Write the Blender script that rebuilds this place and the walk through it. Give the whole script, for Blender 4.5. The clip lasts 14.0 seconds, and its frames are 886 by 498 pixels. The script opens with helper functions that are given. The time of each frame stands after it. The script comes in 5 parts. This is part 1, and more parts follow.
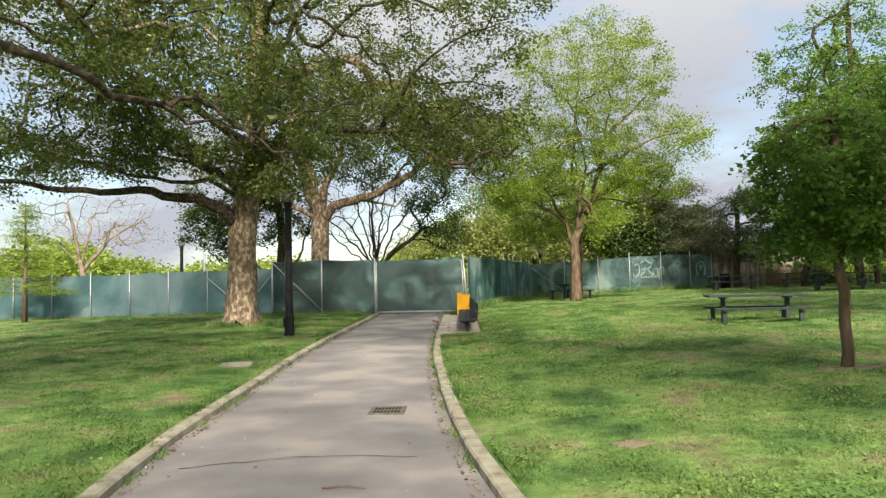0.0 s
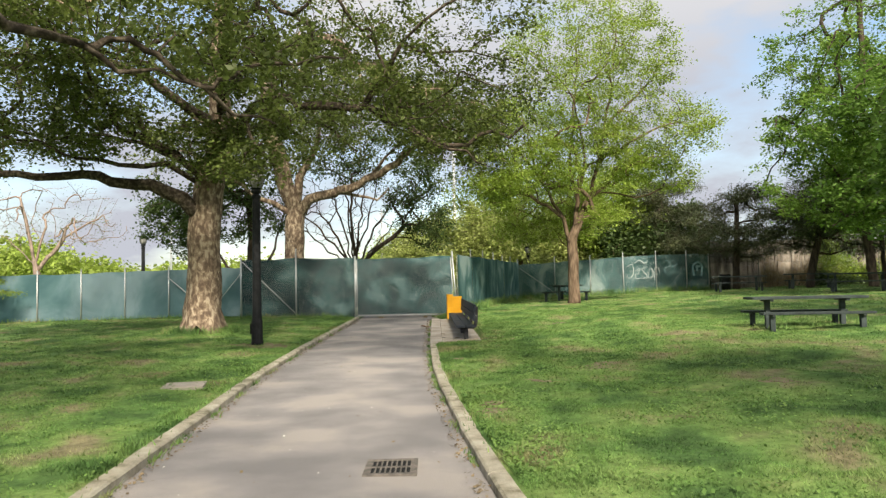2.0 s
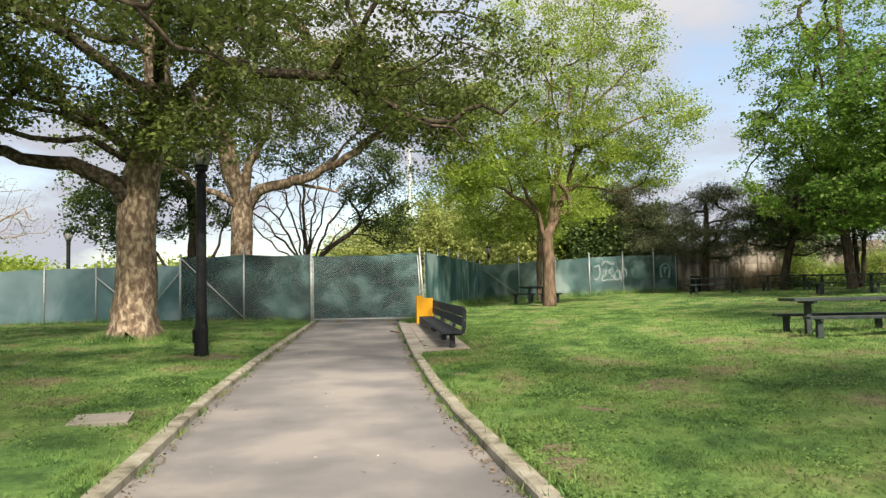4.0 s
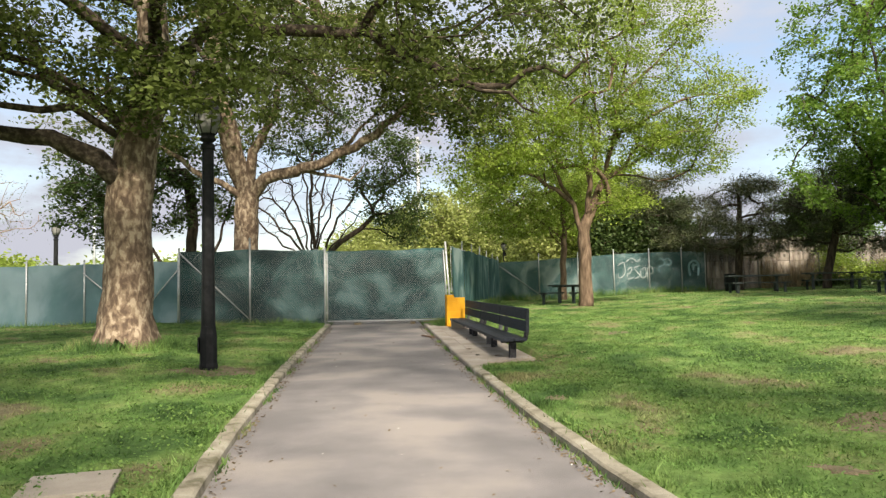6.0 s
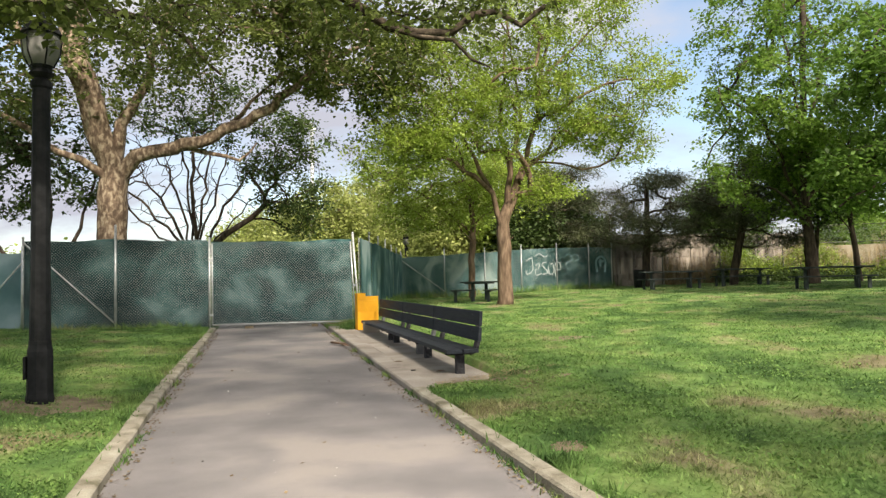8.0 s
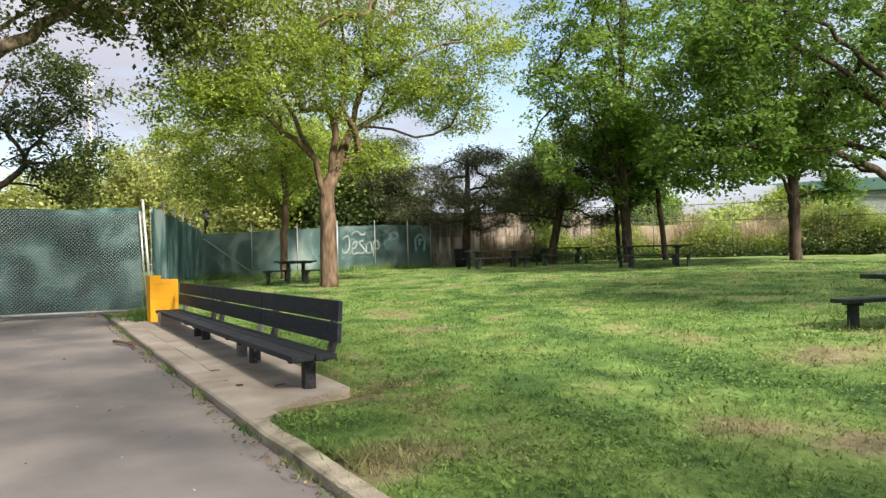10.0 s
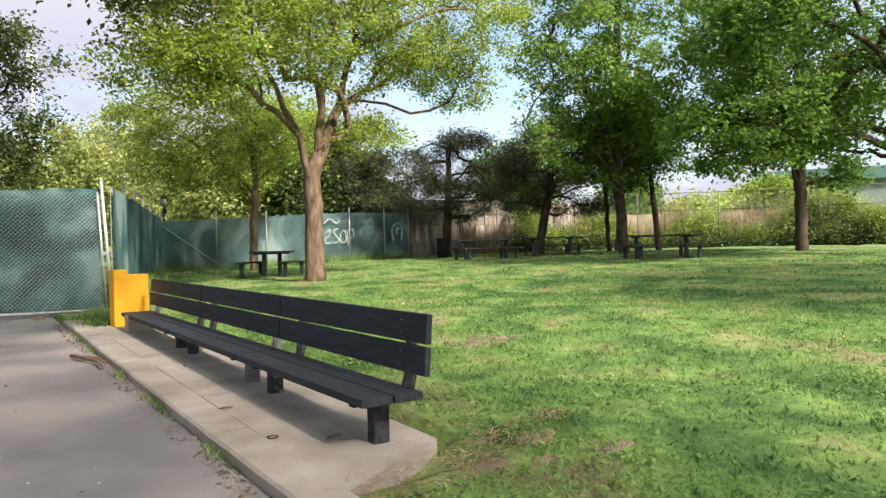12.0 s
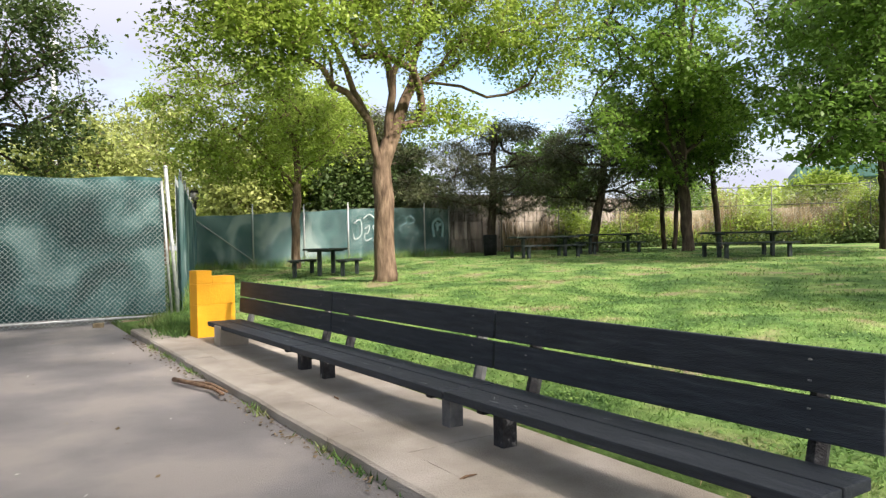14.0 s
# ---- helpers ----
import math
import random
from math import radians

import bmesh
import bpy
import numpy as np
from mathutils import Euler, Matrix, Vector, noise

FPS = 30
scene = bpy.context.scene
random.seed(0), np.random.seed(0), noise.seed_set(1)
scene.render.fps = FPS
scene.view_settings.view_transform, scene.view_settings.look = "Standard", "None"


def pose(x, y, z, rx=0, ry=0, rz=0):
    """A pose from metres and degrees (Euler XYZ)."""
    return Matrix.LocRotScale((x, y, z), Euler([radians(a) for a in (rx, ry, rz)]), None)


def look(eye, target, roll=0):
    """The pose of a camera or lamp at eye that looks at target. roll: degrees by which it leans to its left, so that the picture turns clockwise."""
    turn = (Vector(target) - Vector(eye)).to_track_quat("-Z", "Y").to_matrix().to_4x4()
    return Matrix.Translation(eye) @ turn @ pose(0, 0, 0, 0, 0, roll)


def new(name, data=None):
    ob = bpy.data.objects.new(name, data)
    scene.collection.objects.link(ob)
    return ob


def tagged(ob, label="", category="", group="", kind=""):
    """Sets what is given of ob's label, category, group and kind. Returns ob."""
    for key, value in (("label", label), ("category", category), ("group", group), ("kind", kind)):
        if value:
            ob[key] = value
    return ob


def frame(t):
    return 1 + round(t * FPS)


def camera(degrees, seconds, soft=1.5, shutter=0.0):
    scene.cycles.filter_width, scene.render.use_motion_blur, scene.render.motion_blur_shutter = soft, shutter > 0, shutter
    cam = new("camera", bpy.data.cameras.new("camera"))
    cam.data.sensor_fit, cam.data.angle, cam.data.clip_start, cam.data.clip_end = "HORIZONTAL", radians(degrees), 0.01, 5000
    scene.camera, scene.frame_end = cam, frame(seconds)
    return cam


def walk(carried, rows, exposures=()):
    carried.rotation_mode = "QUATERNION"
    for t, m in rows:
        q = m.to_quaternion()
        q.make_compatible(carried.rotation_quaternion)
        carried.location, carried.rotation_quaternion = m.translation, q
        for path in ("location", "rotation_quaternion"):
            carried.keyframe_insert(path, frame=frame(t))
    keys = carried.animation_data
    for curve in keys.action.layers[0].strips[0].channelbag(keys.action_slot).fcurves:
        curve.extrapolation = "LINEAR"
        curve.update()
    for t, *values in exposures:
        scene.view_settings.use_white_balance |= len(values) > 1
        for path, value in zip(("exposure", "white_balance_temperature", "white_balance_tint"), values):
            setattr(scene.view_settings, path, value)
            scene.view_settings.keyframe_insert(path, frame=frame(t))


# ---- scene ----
cam = camera(63.4, 14.0, soft=1.35)
METRES, EYE, TILT, LEAN, TURN = 19.2, 1.5, 0.0, 0.0, 1.1
ROWS = [
    (0.0, 0.0, 0.0, 0.0, 0.07, 3.03, 1.29),
    (0.5, -0.0076, 0.0366, -0.001, -0.05, 3.05, 1.25),
    (1.0, -0.0113, 0.0746, -0.0011, -0.3, 3.06, 1.29),
    (1.5, -0.0192, 0.1107, -0.0029, -0.77, 3.11, 1.22),
    (2.0, -0.0239, 0.1481, -0.0014, -1.86, 3.14, 1.23),
    (2.5, -0.0318, 0.1843, -0.0039, -3.6, 3.22, 1.16),
    (5.0, -0.0812, 0.3618, -0.0051, -6.62, 3.3, 1.16),
    (5.5, -0.0912, 0.398, -0.006, -6.66, 3.28, 1.17),
    (6.0, -0.102, 0.4332, -0.0049, -6.7, 3.25, 1.17),
    (6.5, -0.1065, 0.4688, -0.0049, -6.67, 3.22, 1.16),
    (7.0, -0.1116, 0.5052, -0.0042, -7.19, 3.25, 1.15),
    (7.5, -0.1113, 0.5446, -0.005, -11.02, 3.26, 1.28),
    (8.0, -0.1129, 0.581, -0.0037, -15.61, 2.81, 1.27),
    (8.5, -0.1079, 0.6161, -0.0031, -20.71, 2.27, 1.33),
    (9.0, -0.1035, 0.6531, -0.0044, -25.61, 1.93, 1.38),
    (11.5, -0.0873, 0.8197, -0.0013, -34.21, -0.12, 1.37),
    (12.0, -0.0875, 0.8526, -0.0008, -34.96, -0.09, 1.32),
    (12.5, -0.0898, 0.8861, -0.0005, -35.52, -0.07, 1.28),
    (13.0, -0.097, 0.9191, 0.0004, -35.79, -0.07, 1.23),
    (13.5, -0.1067, 0.9502, 0.0019, -35.52, -0.09, 1.23),
    (14.0, -0.1142, 0.9815, 0.0018, -34.67, -0.33, 1.19),
]
walk(cam, [(t, pose(0, 0, EYE, TILT, LEAN, TURN) @ pose(METRES * x, METRES * y, METRES * z, 90 + pitch, roll, yaw)) for t, x, y, z, yaw, pitch, roll in ROWS],
     exposures=[(0.0, 0.80, 7050, 7), (5.0, 0.88, 7100, 10), (9.0, 0.94, 7050, 12), (11.5, 1.1, 6850, 13), (14.0, 1.26, 6700, 14)])

# ---- world, sun, exposure ----
SUN_AZ, SUN_EL = radians(170), radians(37)      # where the sun stands: azimuth clockwise from +y
world = bpy.data.worlds.new("world")
scene.world = world
world.use_nodes = True
wn, wl = world.node_tree.nodes, world.node_tree.links
wn.clear()
sky = wn.new("ShaderNodeTexSky")
sky.sky_type, sky.sun_disc, sky.sun_elevation, sky.sun_rotation = "NISHITA", False, SUN_EL, SUN_AZ
sky.air_density, sky.dust_density = 1.0, 1.2
wco = wn.new("ShaderNodeTexCoord")
wmap = wn.new("ShaderNodeMapping")
wmap.inputs["Scale"].default_value = (1.0, 1.0, 2.6)
wnoise = wn.new("ShaderNodeTexNoise")
wnoise.inputs["Scale"].default_value, wnoise.inputs["Detail"].default_value = 2.3, 7.0
wnoise.inputs["Roughness"].default_value = 0.56
wramp = wn.new("ShaderNodeValToRGB")
wramp.color_ramp.elements[0].position, wramp.color_ramp.elements[1].position = 0.38, 0.56
wmix = wn.new("ShaderNodeMix")
wmix.data_type = "RGBA"
wsep = wn.new("ShaderNodeSeparateXYZ")        # a veil of cloud, brightened overhead out of view to add fill light
wup = wn.new("ShaderNodeMapRange")
wup.inputs["From Min"].default_value, wup.inputs["From Max"].default_value = 0.25, 0.85
wup.inputs["To Min"].default_value, wup.inputs["To Max"].default_value = 0.0, 1.0
wcloud = wn.new("ShaderNodeMix")
wcloud.data_type = "RGBA"
wcloud.inputs["A"].default_value, wcloud.inputs["B"].default_value = (2.45, 2.62, 3.2, 1), (6.4, 6.2, 5.9, 1)
wl.new(wco.outputs["Generated"], wsep.inputs["Vector"])
wl.new(wsep.outputs["Z"], wup.inputs["Value"])
wl.new(wup.outputs["Result"], wcloud.inputs["Factor"])
wl.new(wcloud.outputs["Result"], wmix.inputs["B"])
wbg = wn.new("ShaderNodeBackground")
wbg.inputs["Strength"].default_value = 0.13
wout = wn.new("ShaderNodeOutputWorld")
wl.new(wco.outputs["Generated"], wmap.inputs["Vector"])
wl.new(wmap.outputs["Vector"], wnoise.inputs["Vector"])
wl.new(wnoise.outputs["Fac"], wramp.inputs["Fac"])
wl.new(wramp.outputs["Color"], wmix.inputs["Factor"])
wl.new(sky.outputs["Color"], wmix.inputs["A"])
wl.new(wmix.outputs["Result"], wbg.inputs["Color"])
wl.new(wbg.outputs["Background"], wout.inputs["Surface"])

sun = new("sun", bpy.data.lights.new("sun", "SUN"))
sun.data.energy, sun.data.angle, sun.data.color = 4.9, radians(5.0), (1.0, 0.93, 0.82)
sun_dir = Vector((math.sin(SUN_AZ) * math.cos(SUN_EL), math.cos(SUN_AZ) * math.cos(SUN_EL), math.sin(SUN_EL)))
sun.matrix_world = look(sun_dir * 60, (0, 0, 0))


# ---- materials ----
def material(name, stops, scale=4.0, detail=6.0, rough=0.8, bump=0.0, bump_scale=40.0, metal=0.0, fine=0.0, fine_scale=60.0,
             island=0.0, per_object=0.0, translucent=0.0, stretch=(1, 1, 1), spec=0.3, warp=0.0, local=False, mid=0.0, mid_scale=4.0):
    """Colour from two octaves of noise over a ramp of (position, rgb) stops, with relief and random variation."""
    m = bpy.data.materials.new(name)
    m.use_nodes = True
    n, l = m.node_tree.nodes, m.node_tree.links
    bsdf, out = n["Principled BSDF"], n["Material Output"]
    bsdf.inputs["Roughness"].default_value = rough
    bsdf.inputs["Metallic"].default_value = metal
    bsdf.inputs["Specular IOR Level"].default_value = spec
    co = n.new("ShaderNodeTexCoord") if local else n.new("ShaderNodeNewGeometry")
    mp = n.new("ShaderNodeMapping")
    mp.inputs["Scale"].default_value = stretch
    l.new(co.outputs["Object" if local else "Position"], mp.inputs["Vector"])
    tex = n.new("ShaderNodeTexNoise")
    tex.inputs["Scale"].default_value, tex.inputs["Detail"].default_value, tex.inputs["Distortion"].default_value = scale, detail, warp
    l.new(mp.outputs["Vector"], tex.inputs["Vector"])
    ramp = n.new("ShaderNodeValToRGB")
    els = ramp.color_ramp.elements
    while len(els) < len(stops):
        els.new(0.5)
    for e, (p, c) in zip(els, stops):
        e.position, e.color = p, (*c, 1)
    l.new(tex.outputs["Fac"], ramp.inputs["Fac"])
    colour = ramp.outputs["Color"]

    def vary(source, lo, hi):
        nonlocal colour
        mr = n.new("ShaderNodeMapRange")
        mr.inputs["To Min"].default_value, mr.inputs["To Max"].default_value = lo, hi
        l.new(source, mr.inputs["Value"])
        hsv = n.new("ShaderNodeHueSaturation")
        l.new(mr.outputs["Result"], hsv.inputs["Value"])
        l.new(colour, hsv.inputs["Color"])
        colour = hsv.outputs["Color"]

    if fine:
        ft = n.new("ShaderNodeTexNoise")
        ft.inputs["Scale"].default_value, ft.inputs["Detail"].default_value = fine_scale, 3.0
        l.new(mp.outputs["Vector"], ft.inputs["Vector"])
        vary(ft.outputs["Fac"], 1 - fine, 1 + fine)
    if mid:
        mt = n.new("ShaderNodeTexNoise")
        mt.inputs["Scale"].default_value, mt.inputs["Detail"].default_value = mid_scale, 4.0
        l.new(mp.outputs["Vector"], mt.inputs["Vector"])
        vary(mt.outputs["Fac"], 1 - mid, 1 + mid)
    if island:
        geo = n.new("ShaderNodeNewGeometry")
        vary(geo.outputs["Random Per Island"], 1 - island, 1 + island)
    if per_object:
        oi = n.new("ShaderNodeObjectInfo")
        vary(oi.outputs["Random"], 1 - per_object, 1 + per_object)
    l.new(colour, bsdf.inputs["Base Color"])
    if bump:
        bt = n.new("ShaderNodeTexNoise")
        bt.inputs["Scale"].default_value, bt.inputs["Detail"].default_value = bump_scale, 5.0
        l.new(mp.outputs["Vector"], bt.inputs["Vector"])
        bp = n.new("ShaderNodeBump")
        bp.inputs["Strength"].default_value, bp.inputs["Distance"].default_value = min(1.0, bump), 0.02
        l.new(bt.outputs["Fac"], bp.inputs["Height"])
        l.new(bp.outputs["Normal"], bsdf.inputs["Normal"])
    if translucent:
        tr = n.new("ShaderNodeBsdfTranslucent")
        l.new(colour, tr.inputs["Color"])
        mx = n.new("ShaderNodeMixShader")
        mx.inputs["Fac"].default_value = translucent
        l.new(bsdf.outputs["BSDF"], mx.inputs[1])
        l.new(tr.outputs["BSDF"], mx.inputs[2])
        l.new(mx.outputs["Shader"], out.inputs["Surface"])
    return m


LAWN = material("lawn", [(0.37, (0.058, 0.112, 0.034)), (0.46, (0.10, 0.175, 0.050)), (0.55, (0.148, 0.218, 0.068)), (0.66, (0.20, 0.18, 0.105))],
                scale=1.1, detail=10, rough=0.9, bump=1.0, bump_scale=26, fine=0.55, fine_scale=14, spec=0.1, stretch=(1, 0.8, 1), mid=0.6, mid_scale=4.6)
BLADE = material("grass_blade", [(0.38, (0.078, 0.155, 0.048)), (0.47, (0.138, 0.245, 0.070)), (0.56, (0.205, 0.305, 0.098)), (0.68, (0.28, 0.27, 0.14))], scale=1.1, detail=7,
                 rough=0.6, island=0.4, translucent=0.4, spec=0.2, stretch=(1, 0.8, 1), mid=0.75, mid_scale=4.6)
CLOVER = material("clover_leaf", [(0.35, (0.10, 0.19, 0.05)), (0.52, (0.15, 0.26, 0.065)), (0.66, (0.21, 0.32, 0.09))], scale=1.4, detail=6, rough=0.6, island=0.22, translucent=0.35, spec=0.25)
ASPHALT = material("asphalt", [(0.36, (0.18, 0.172, 0.176)), (0.5, (0.235, 0.222, 0.224)), (0.62, (0.315, 0.288, 0.275))], scale=0.8, detail=10, rough=0.88,
                   bump=0.5, bump_scale=160, fine=0.22, fine_scale=220, spec=0.25)
CONCRETE = material("concrete", [(0.3, (0.26, 0.23, 0.20)), (0.5, (0.36, 0.325, 0.285)), (0.68, (0.45, 0.41, 0.37))], scale=1.7, detail=9, rough=0.9, bump=0.6,
                    bump_scale=90, fine=0.18, fine_scale=130, spec=0.2)
CURB = material("curb_concrete", [(0.32, (0.15, 0.14, 0.095)), (0.45, (0.29, 0.265, 0.21)), (0.6, (0.37, 0.345, 0.28)), (0.75, (0.46, 0.43, 0.36))], scale=4.5, detail=9, rough=0.92, bump=0.8,
                bump_scale=60, fine=0.25, fine_scale=90, per_object=0.08, spec=0.2)
CRACK = material("crack_dirt", [(0.4, (0.05, 0.045, 0.035)), (0.6, (0.09, 0.08, 0.06))], scale=20, rough=1.0)
DIRT = material("bare_dirt", [(0.35, (0.14, 0.112, 0.072)), (0.6, (0.23, 0.19, 0.125))], scale=5, detail=8, rough=1.0, bump=1.0, bump_scale=50, fine=0.3, fine_scale=80)
IRON = material("cast_iron", [(0.4, (0.11, 0.10, 0.09)), (0.65, (0.20, 0.175, 0.155))], scale=12, rough=0.75, metal=0.2, bump=0.3, bump_scale=120)
BLACK = material("black_paint", [(0.4, (0.008, 0.009, 0.010)), (0.7, (0.019, 0.020, 0.022))], scale=9, rough=0.6, bump=0.15, bump_scale=120, spec=0.14)
BENCH_BOARD = material("dark_recycled_board", [(0.35, (0.016, 0.021, 0.030)), (0.6, (0.028, 0.035, 0.047)), (0.8, (0.055, 0.062, 0.075))], scale=6, detail=9, rough=0.62,
                       bump=0.4, bump_scale=55, fine=0.25, fine_scale=30, stretch=(6, 0.5, 6), per_object=0.12)
BENCH_LEG = material("chipped_black_leg", [(0.45, (0.02, 0.02, 0.024)), (0.62, (0.05, 0.05, 0.055)), (0.70, (0.32, 0.31, 0.30))], scale=14, detail=8, rough=0.7, bump=0.5, bump_scale=70)
GREY_LEG = material("grey_leg", [(0.35, (0.10, 0.105, 0.11)), (0.7, (0.19, 0.19, 0.195))], scale=10, rough=0.7, bump=0.3, bump_scale=80)
TABLE_BOARD = material("dark_green_board", [(0.35, (0.018, 0.026, 0.027)), (0.65, (0.04, 0.054, 0.054))], scale=5, detail=8, rough=0.72, bump=0.3, bump_scale=50,
                       fine=0.2, fine_scale=30, per_object=0.15)
ORANGE = material("orange_paint", [(0.3, (0.80, 0.37, 0.018)), (0.6, (0.90, 0.44, 0.022)), (0.8, (0.90, 0.48, 0.05))], scale=3.5, detail=8, rough=0.6, bump=0.25, bump_scale=40, fine=0.06, fine_scale=40)
GALV = material("galvanised_steel", [(0.35, (0.33, 0.35, 0.36)), (0.65, (0.52, 0.54, 0.55))], scale=14, rough=0.45, metal=0.55, bump=0.1, bump_scale=80)
WIRE = material("galvanised_wire", [(0.35, (0.36, 0.40, 0.40)), (0.65, (0.52, 0.56, 0.55))], scale=5, rough=0.55, metal=0.1)
# noise mottling: stains, with leaf dapples of sun and shade put into the colour
SCREEN = material("dappled_green_screen", [(0.38, (0.008, 0.036, 0.039)), (0.49, (0.016, 0.062, 0.064)), (0.57, (0.042, 0.115, 0.117)), (0.66, (0.12, 0.22, 0.22))], scale=1.0, detail=8,
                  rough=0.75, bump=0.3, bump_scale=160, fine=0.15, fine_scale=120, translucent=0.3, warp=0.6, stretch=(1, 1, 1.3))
# paler tones put the daylight seen through the cloth into its colour
SCREEN_PALE = material("lit_through_green_screen", [(0.36, (0.055, 0.125, 0.14)), (0.5, (0.10, 0.185, 0.205)), (0.64, (0.20, 0.29, 0.325))], scale=0.5, detail=5, rough=0.75,
                       bump=0.3, bump_scale=160, fine=0.12, fine_scale=120, translucent=0.4, warp=0.5)
# lighter stops put the pale wash of reflected light into the cloth's colour
SCREEN_SHEEN = material("sheen_tinted_green_screen", [(0.36, (0.022, 0.072, 0.076)), (0.48, (0.05, 0.125, 0.13)), (0.57, (0.11, 0.20, 0.205)), (0.66, (0.26, 0.35, 0.35))], scale=0.8, detail=6,
                       rough=0.7, bump=0.3, bump_scale=160, fine=0.15, fine_scale=120, translucent=0.3, warp=0.8, stretch=(1, 1, 0.7))
RUST_POST = material("dull_green_rusty_post", [(0.4, (0.07, 0.085, 0.07)), (0.65, (0.16, 0.15, 0.12))], scale=8, rough=0.8, bump=0.3, bump_scale=60)
TAG_WHITE = material("white_spray_paint", [(0.4, (0.36, 0.44, 0.44)), (0.7, (0.52, 0.59, 0.59))], scale=8, rough=0.8)
TAG_BLUE = material("pale_blue_spray_paint", [(0.4, (0.20, 0.36, 0.42)), (0.7, (0.30, 0.46, 0.52))], scale=8, rough=0.8)
PLANE_BARK = material("mottled_plane_bark", [(0.40, (0.095, 0.068, 0.050)), (0.48, (0.165, 0.122, 0.088)), (0.55, (0.215, 0.165, 0.118)), (0.60, (0.33, 0.27, 0.20))], scale=8.5, detail=6, rough=0.9,
                      bump=0.9, bump_scale=18, fine=0.25, fine_scale=45, stretch=(1, 1, 0.6), warp=0.4, spec=0.15)
BARK = material("brown_bark", [(0.35, (0.075, 0.052, 0.037)), (0.6, (0.175, 0.125, 0.088)), (0.78, (0.28, 0.21, 0.15))], scale=9, detail=8, rough=0.95, bump=1.0, bump_scale=26,
                fine=0.25, fine_scale=70, stretch=(1, 1, 0.25), spec=0.1)
# plane bark darkened: the crown's shade on the limbs is put into the colour
SHADED_LIMB_BARK = material("shaded_plane_limb_bark", [(0.40, (0.035, 0.028, 0.022)), (0.52, (0.065, 0.052, 0.040)), (0.66, (0.14, 0.115, 0.088))], scale=9, detail=6, rough=0.9, bump=0.8, bump_scale=20, fine=0.2, spec=0.1)
DARK_BARK = material("dark_bark", [(0.35, (0.035, 0.028, 0.023)), (0.7, (0.10, 0.078, 0.06))], scale=9, detail=8, rough=0.95, bump=1.0, bump_scale=26, fine=0.25, stretch=(1, 1, 0.3), spec=0.1)
PALE_BARK = material("pale_pinkish_bark", [(0.35, (0.16, 0.12, 0.10)), (0.7, (0.32, 0.25, 0.21))], scale=9, detail=8, rough=0.95, bump=0.7, bump_scale=30, stretch=(1, 1, 0.3), spec=0.1)


def leaf_material(name, dark, mid, light, translucent=0.4):
    return material(name, [(0.34, dark), (0.5, mid), (0.66, light)], scale=0.9, detail=4, rough=0.5, island=0.35, translucent=translucent, spec=0.35)


LEAF_PLANE = leaf_material("plane_leaf", (0.070, 0.096, 0.024), (0.108, 0.144, 0.034), (0.158, 0.20, 0.052), 0.5)
LEAF_LOCUST = leaf_material("spring_yellow_green_leaf", (0.17, 0.25, 0.04), (0.26, 0.36, 0.06), (0.35, 0.44, 0.095), 0.55)
LEAF_MAPLE = leaf_material("maple_leaf", (0.07, 0.145, 0.024), (0.11, 0.205, 0.036), (0.16, 0.275, 0.055), 0.55)
LEAF_BRIGHT = leaf_material("bright_green_leaf", (0.085, 0.17, 0.025), (0.15, 0.26, 0.042), (0.22, 0.34, 0.07), 0.55)
LEAF_DARK = leaf_material("dark_leaf", (0.04, 0.07, 0.02), (0.06, 0.10, 0.028), (0.09, 0.135, 0.04), 0.4)
LEAF_PINE = leaf_material("pine_needle", (0.05, 0.062, 0.03), (0.078, 0.092, 0.043), (0.115, 0.128, 0.06), 0.3)
LEAF_FAR = leaf_material("far_leaf", (0.23, 0.27, 0.08), (0.31, 0.36, 0.11), (0.40, 0.44, 0.16), 0.5)
LEAF_WOODS = leaf_material("distant_spring_leaf", (0.20, 0.27, 0.05), (0.28, 0.37, 0.07), (0.36, 0.45, 0.11), 0.45)
WALL = material("stained_concrete_panel", [(0.36, (0.05, 0.042, 0.034)), (0.5, (0.17, 0.145, 0.12)), (0.68, (0.36, 0.32, 0.27))], scale=1.3, detail=9, rough=0.95, bump=0.6, bump_scale=30,
                fine=0.25, fine_scale=20, stretch=(1.6, 1.6, 0.4), per_object=0.35)
WALL_PALE = material("pale_sunlit_wall", [(0.36, (0.12, 0.12, 0.06)), (0.48, (0.27, 0.23, 0.15)), (0.6, (0.38, 0.33, 0.24)), (0.72, (0.5, 0.44, 0.34))], scale=1.3, detail=9, rough=0.95, bump=0.5, bump_scale=30, fine=0.2, fine_scale=18)
SHED_WALL = material("grey_green_siding", [(0.4, (0.16, 0.20, 0.19)), (0.7, (0.24, 0.28, 0.27))], scale=0.7, rough=0.8, bump=0.2, bump_scale=20)
ROOF_GREEN = material("green_metal_roof", [(0.4, (0.06, 0.14, 0.125)), (0.7, (0.09, 0.18, 0.16))], scale=0.4, rough=0.6)
GLASS_WHITE = material("frosted_lamp_glass", [(0.4, (0.26, 0.26, 0.25)), (0.7, (0.36, 0.36, 0.35))], scale=6, rough=0.35, translucent=0.4)
WOOD_STICK = material("dead_wood", [(0.35, (0.12, 0.07, 0.045)), (0.7, (0.26, 0.17, 0.11))], scale=20, rough=0.95, bump=0.6, bump_scale=60)
DRY_LEAF = material("dry_litter", [(0.35, (0.10, 0.075, 0.045)), (0.7, (0.25, 0.19, 0.115))], scale=4, rough=0.9, island=0.4)
